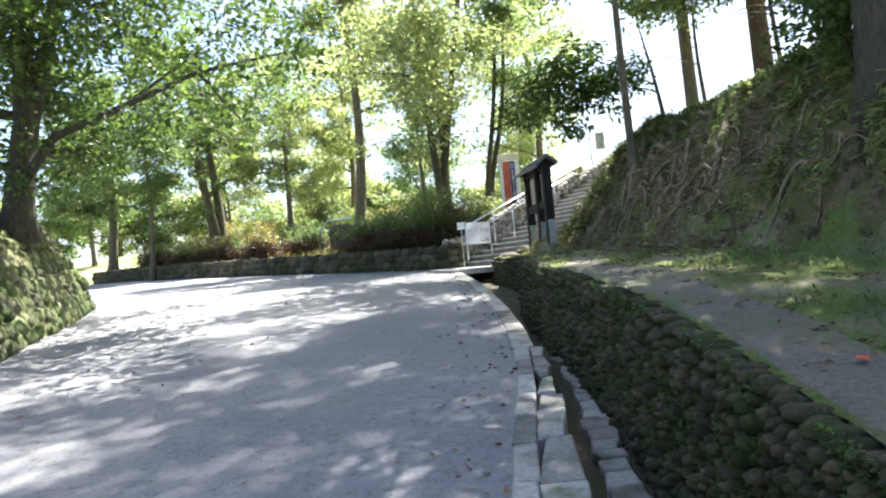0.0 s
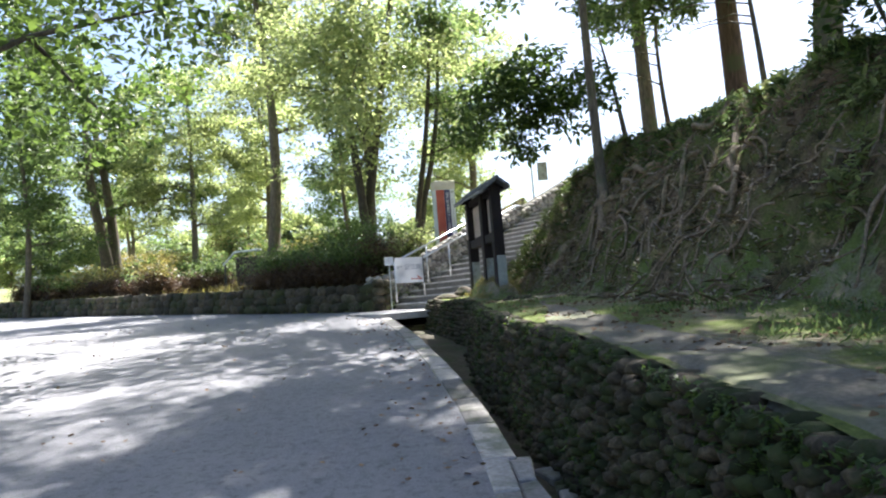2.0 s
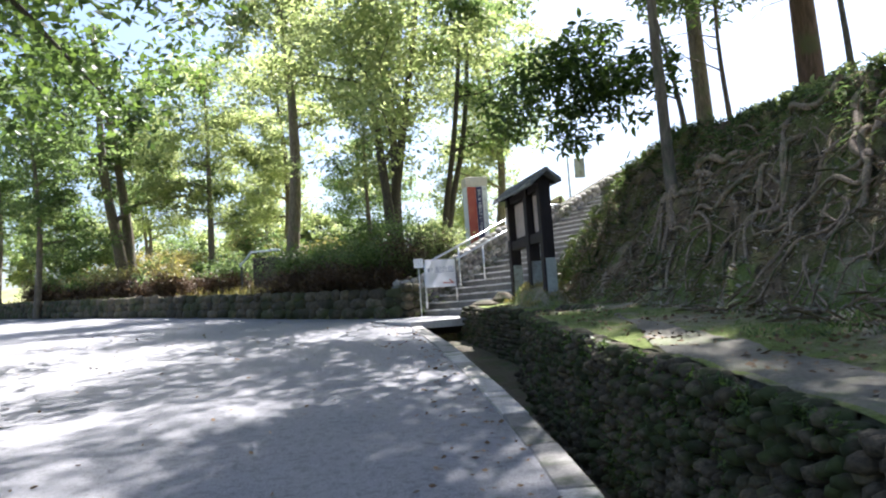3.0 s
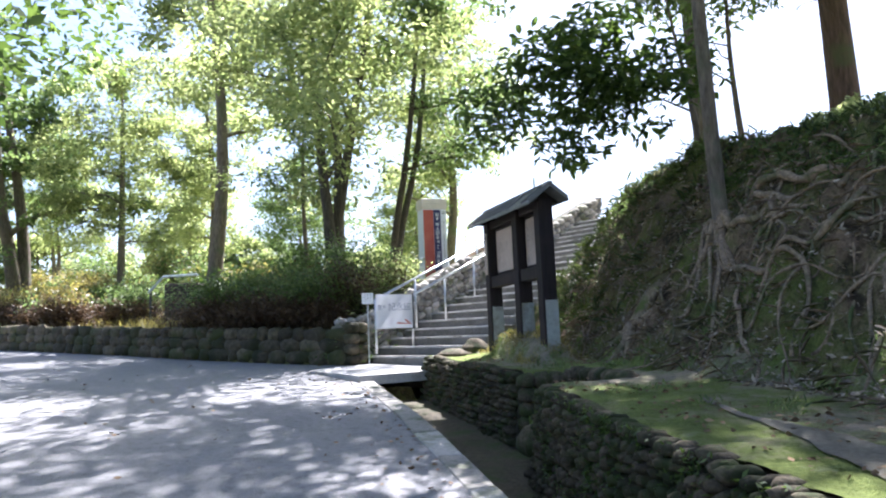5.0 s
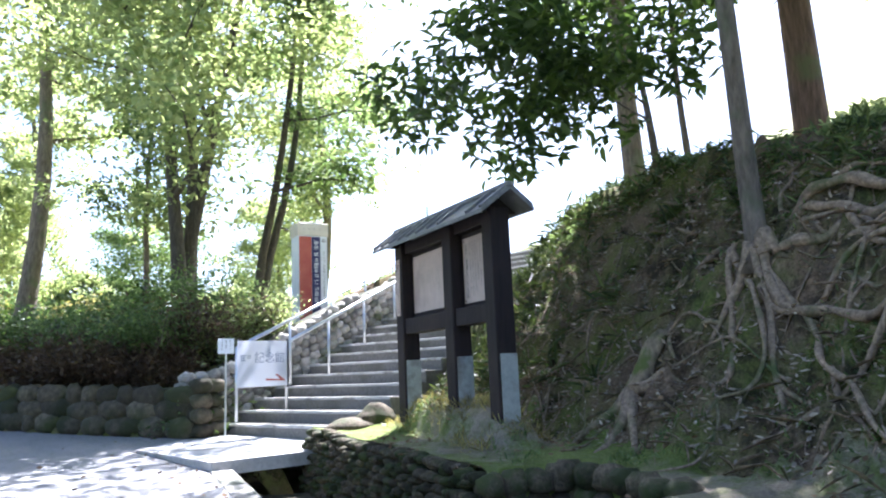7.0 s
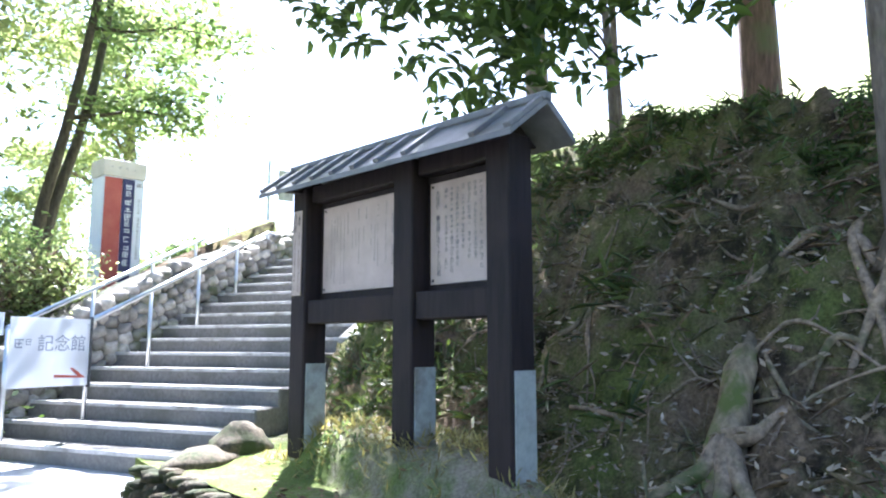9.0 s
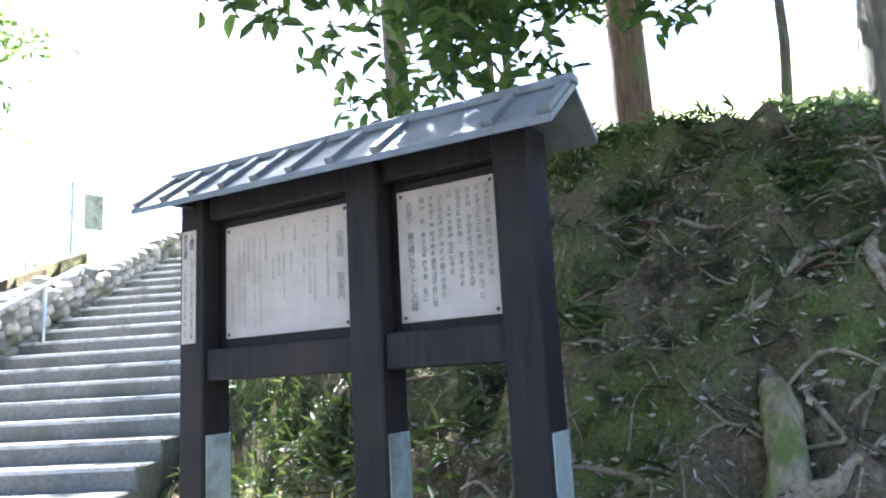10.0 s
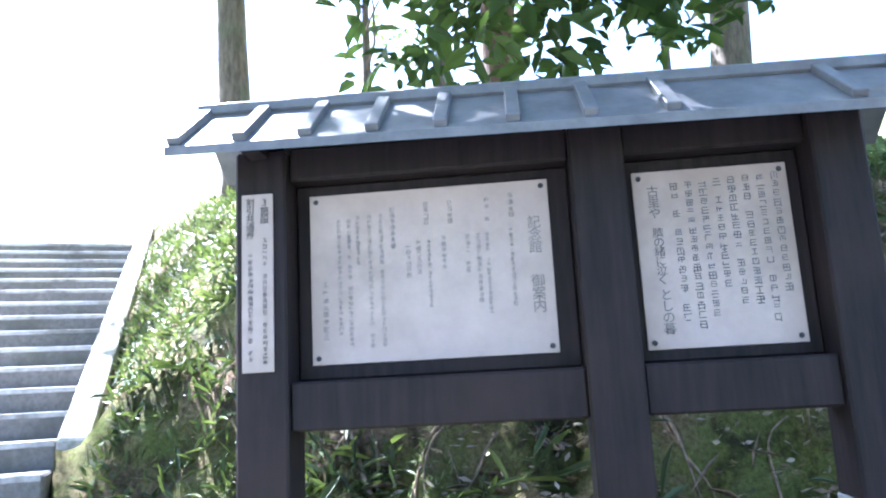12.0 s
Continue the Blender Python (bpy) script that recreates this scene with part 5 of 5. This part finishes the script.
# smaller board with the verse
column("古里や", 0.040, 1.148, 3.305, -0.002, TEXT_INK, panel_b, 0.9)
column("臍の緒に泣く", 0.036, 1.152, 3.165, -0.002, TEXT_INK, panel_b, 0.85)
column("としの暮", 0.040, 1.158, 2.965, -0.002, TEXT_INK, panel_b, 0.9)
rows = [(1.535 - 0.0455 * i, 3.325 - 0.002 * i, b, 0.028) for i, b in enumerate((2.93, 2.81, 2.88, 2.88, 2.95, 2.84, 2.82, 2.84))]
bars(rows, -0.002, TEXT_INK, panel_b, rng)
# narrow strip
column("3施設", 0.032, -0.117, 3.335, -0.1215, INK, panel_c, 0.9)
column("割引共通券", 0.030, -0.165, 3.335, -0.1215, INK, panel_c, 0.9)
bars([(-0.117, 3.20, 2.79, 0.018), (-0.165, 3.15, 2.79, 0.018)], -0.1215, INK, panel_c, rng)
# nails in the boards' corners
for p, x0, x1, z0, z1 in ((panel_a, 0.0, 0.81, 2.785, 3.36), (panel_b, 1.085, 1.575, 2.775, 3.355)):
    for x in (x0 + 0.022, x1 - 0.022):
        for z in (z0 + 0.022, z1 - 0.022):
            bm = bmesh.new()
            bmesh.ops.create_cone(bm, cap_ends=True, segments=10, radius1=0.009, radius2=0.006, depth=0.006, matrix=Matrix.Translation((x, -0.003, z)) @ Matrix.Rotation(radians(90), 4, "X"))
            part("nail", bm, INK, p)

# white direction sign between the rail ends
c0, c1 = Vector((0.655, 19.24, 0)), Vector((1.335, 19.54, 0))
sign_rz = math.atan2(c1.y - c0.y, c1.x - c0.x)
sign = thing("direction_sign", (c0.x, c0.y - 0.04, 2.09), "white printed sign with a red arrow on the hand rail", "sign", rz=sign_rz)
bm = bmesh.new()
box(bm, 0, 0.74, -0.012, -0.008, 0.0, 0.58, 0)
sheet = part("sheet", bm, CLOTH, sign)
writing("記念館", 0.15, Matrix.Translation((0.46, -0.014, 0.43)) @ FACE, SIGN_INK, sheet)
bars([(0.08, 0.40, 0.26, 0.09), (0.16, 0.40, 0.26, 0.07)], -0.014, SIGN_INK, sheet, rng)
mesh_object("arrow", [(0.40, -0.014, 0.10), (0.62, -0.014, 0.085), (0.54, -0.014, 0.15), (0.57, -0.014, 0.155), (0.70, -0.014, 0.065), (0.40, -0.014, 0.075)], [(0, 1, 4, 5), (1, 2, 3, 4)], RED, sheet, "red arrow")
bm = bmesh.new()
box(bm, 0.72, 0.745, -0.02, 0.012, -0.02, 0.6, 0.003)
part("edge_strip", bm, INK, sign)

plate = thing("small_notice", (0.54, 19.4, 1.9), "small pale notice plate on a thin stake", "sign")
bm = bmesh.new()
box(bm, -0.1, 0.1, -0.01, 0.0, 0.62, 0.81, 0.004)
part("plate", bm, WHITE, plate)
v, f = tube_data([Vector((0, 0.012, -0.5)), Vector((0, 0.012, 0.8))], [0.013, 0.013], 8)
mesh_object("stake", v, f, STEEL, plate)
bars([(-0.05, 0.79, 0.66, 0.02), (0.0, 0.79, 0.66, 0.02), (0.05, 0.79, 0.66, 0.02)], -0.012, FADED_INK, plate, rng)

# tall exhibition pillar among the shrubs
bz = min(3.0, gz(2.3, 23.1))
pillar = thing("banner_pillar", (2.12, 23.0, bz), "tall printed banner pillar in red, navy and white", "banner", rz=radians(8))
H = 5.0 - bz


def pillar_box(name, x0, x1, y0, y1, z0, z1, mat, label=""):
    bm = bmesh.new()
    box(bm, x0, x1, y0, y1, z0, z1, 0.006)
    return part(name, bm, mat, pillar, label)


pillar_box("core", 0.0, 0.56, 0.0, 0.42, -0.2, H - 0.22, WHITE, "white box body")
pillar_box("cap", -0.02, 0.58, -0.02, 0.44, H - 0.22, H + 0.02, CREAM, "cream printed top band")
pillar_box("picture_panel", 0.012, 0.25, -0.012, -0.002, -0.1, H - 0.24, RED, "faded red picture panel")
navy = pillar_box("title_panel", 0.255, 0.42, -0.013, -0.002, -0.1, H - 0.24, NAVY, "navy title panel with white signs")
bars([(0.34, H - 0.3, 0.5, 0.10)], -0.016, WHITE, navy, rng)
side = pillar_box("side_panel", 0.425, 0.555, -0.012, -0.002, -0.1, H - 0.24, WHITE)
bars([(0.49, H - 0.28, H - 0.42, 0.09), (0.49, H - 0.5, 0.6, 0.035)], -0.015, FADED_INK, side, rng)
bars([(0.1, H - 0.08, H - 0.14, 0.035), (0.2, H - 0.08, H - 0.14, 0.035), (0.3, H - 0.08, H - 0.14, 0.035), (0.4, H - 0.08, H - 0.14, 0.035)], -0.024, FADED_INK, pillar, rng)

# slanted reading desk in the grass
dz = gz(-4.1, 26.8)
desk = thing("reading_desk", (-4.0, 26.6, dz), "low dark reading desk with a pale slanted metal rim", "information desk", rz=radians(-12))
dh = 3.72 - dz
bm = bmesh.new()
box(bm, -0.15, 0.72, 0.02, 0.5, -0.2, dh - 0.2, 0.02)
part("plinth", bm, DARK_BARK, desk)
v, f = tube_data([Vector((-0.55, 0, dh - 0.42)), Vector((-0.16, 0, dh - 0.02)), Vector((0.74, 0, dh))], [0.035, 0.035, 0.035], 8)
mesh_object("rim", v, f, SLATE_BLUE, desk, "pale bent metal rim")
v, f = tube_data([Vector((-0.52, 0.05, -0.2)), Vector((-0.52, 0.05, dh - 0.4))], [0.03, 0.03], 8)
mesh_object("leg", v, f, INK, desk)

tz = gz(-3.8, 29.2)
label_plate = thing("plant_label", (-3.8, 29.2, tz), "small white plant label on a short stake", "plant label")
bm = bmesh.new()
box(bm, -0.16, 0.16, -0.01, 0.01, 0.2, 0.42, 0.004)
part("plate", bm, WHITE, label_plate)
v, f = tube_data([Vector((0, 0.015, -0.1)), Vector((0, 0.015, 0.36))], [0.015, 0.015], 6)
mesh_object("stake", v, f, STEEL, label_plate)

# pole with a plate at the head of the stair
top_z = STAIR_Z + STEPS * RISER
pole = thing("sign_pole", (5.45, 25.0, top_z - 0.6), "thin greenish pole with a small grey plate", "sign post")
v, f = tube_data([Vector((0, 0, -0.6)), Vector((0, 0, 2.1))], [0.035, 0.03], 8)
mesh_object("pole", v, f, STEEL, pole)
bm = bmesh.new()
box(bm, 0.18, 0.50, -0.03, 0.0, 1.35, 1.95, 0.01)
part("plate", bm, SLEEVE, pole)
v, f = tube_data([Vector((0, 0, 1.7)), Vector((0.2, -0.01, 1.7))], [0.014, 0.014], 6)
mesh_object("arm", v, f, STEEL, pole)


# ---------- litter on the asphalt ----------
def road_litter(n, seed):
    rng = np.random.default_rng(seed)
    x = kerb_x(np.zeros(n)) * 0 + rng.random(n)
    y = 1.5 + 20 * rng.random(n)
    near_edge = rng.random(n) < 0.55
    kx = kerb_x(y)
    x = np.where(near_edge, kx - np.abs(rng.normal(size=n)) * 0.35, kx - 7 * x)
    z = road_z(y) + 0.014
    v, f = leaf_data(np.stack([x, y, z], 1), 0.05, rng, 0.0, 0.55, 0.06)
    tagged(array_object("road_litter", v, f, LITTER), "small dry leaves scattered on the asphalt", "leaf litter", kind="stuff")


road_litter(900, 4)


def undergrowth(n, seed):
    """Dry grass and low brush behind the low wall."""
    rng = np.random.default_rng(seed)
    pts = []
    while len(pts) < n:
        p = LOW_A + LOW_D * (5 + 20 * rng.random()) + LOW_N * (0.4 + 11 * rng.random())
        if rough_noise(p[0], p[1], 0.5, 3.3) < -0.1:
            continue
        h = gz(p[0], p[1])
        for k in range(14):
            a = rng.normal(size=2) * 0.16
            pts.append((p[0] + a[0], p[1] + a[1], h + 0.02))
    v, f = leaf_data(np.array(pts), 0.26, rng, -1.0, 0.12, 0.5)
    tagged(array_object("dry_grass", v, f, DRY), "dry grass and brush behind the low wall", "grass", kind="stuff")


undergrowth(16000, 8)
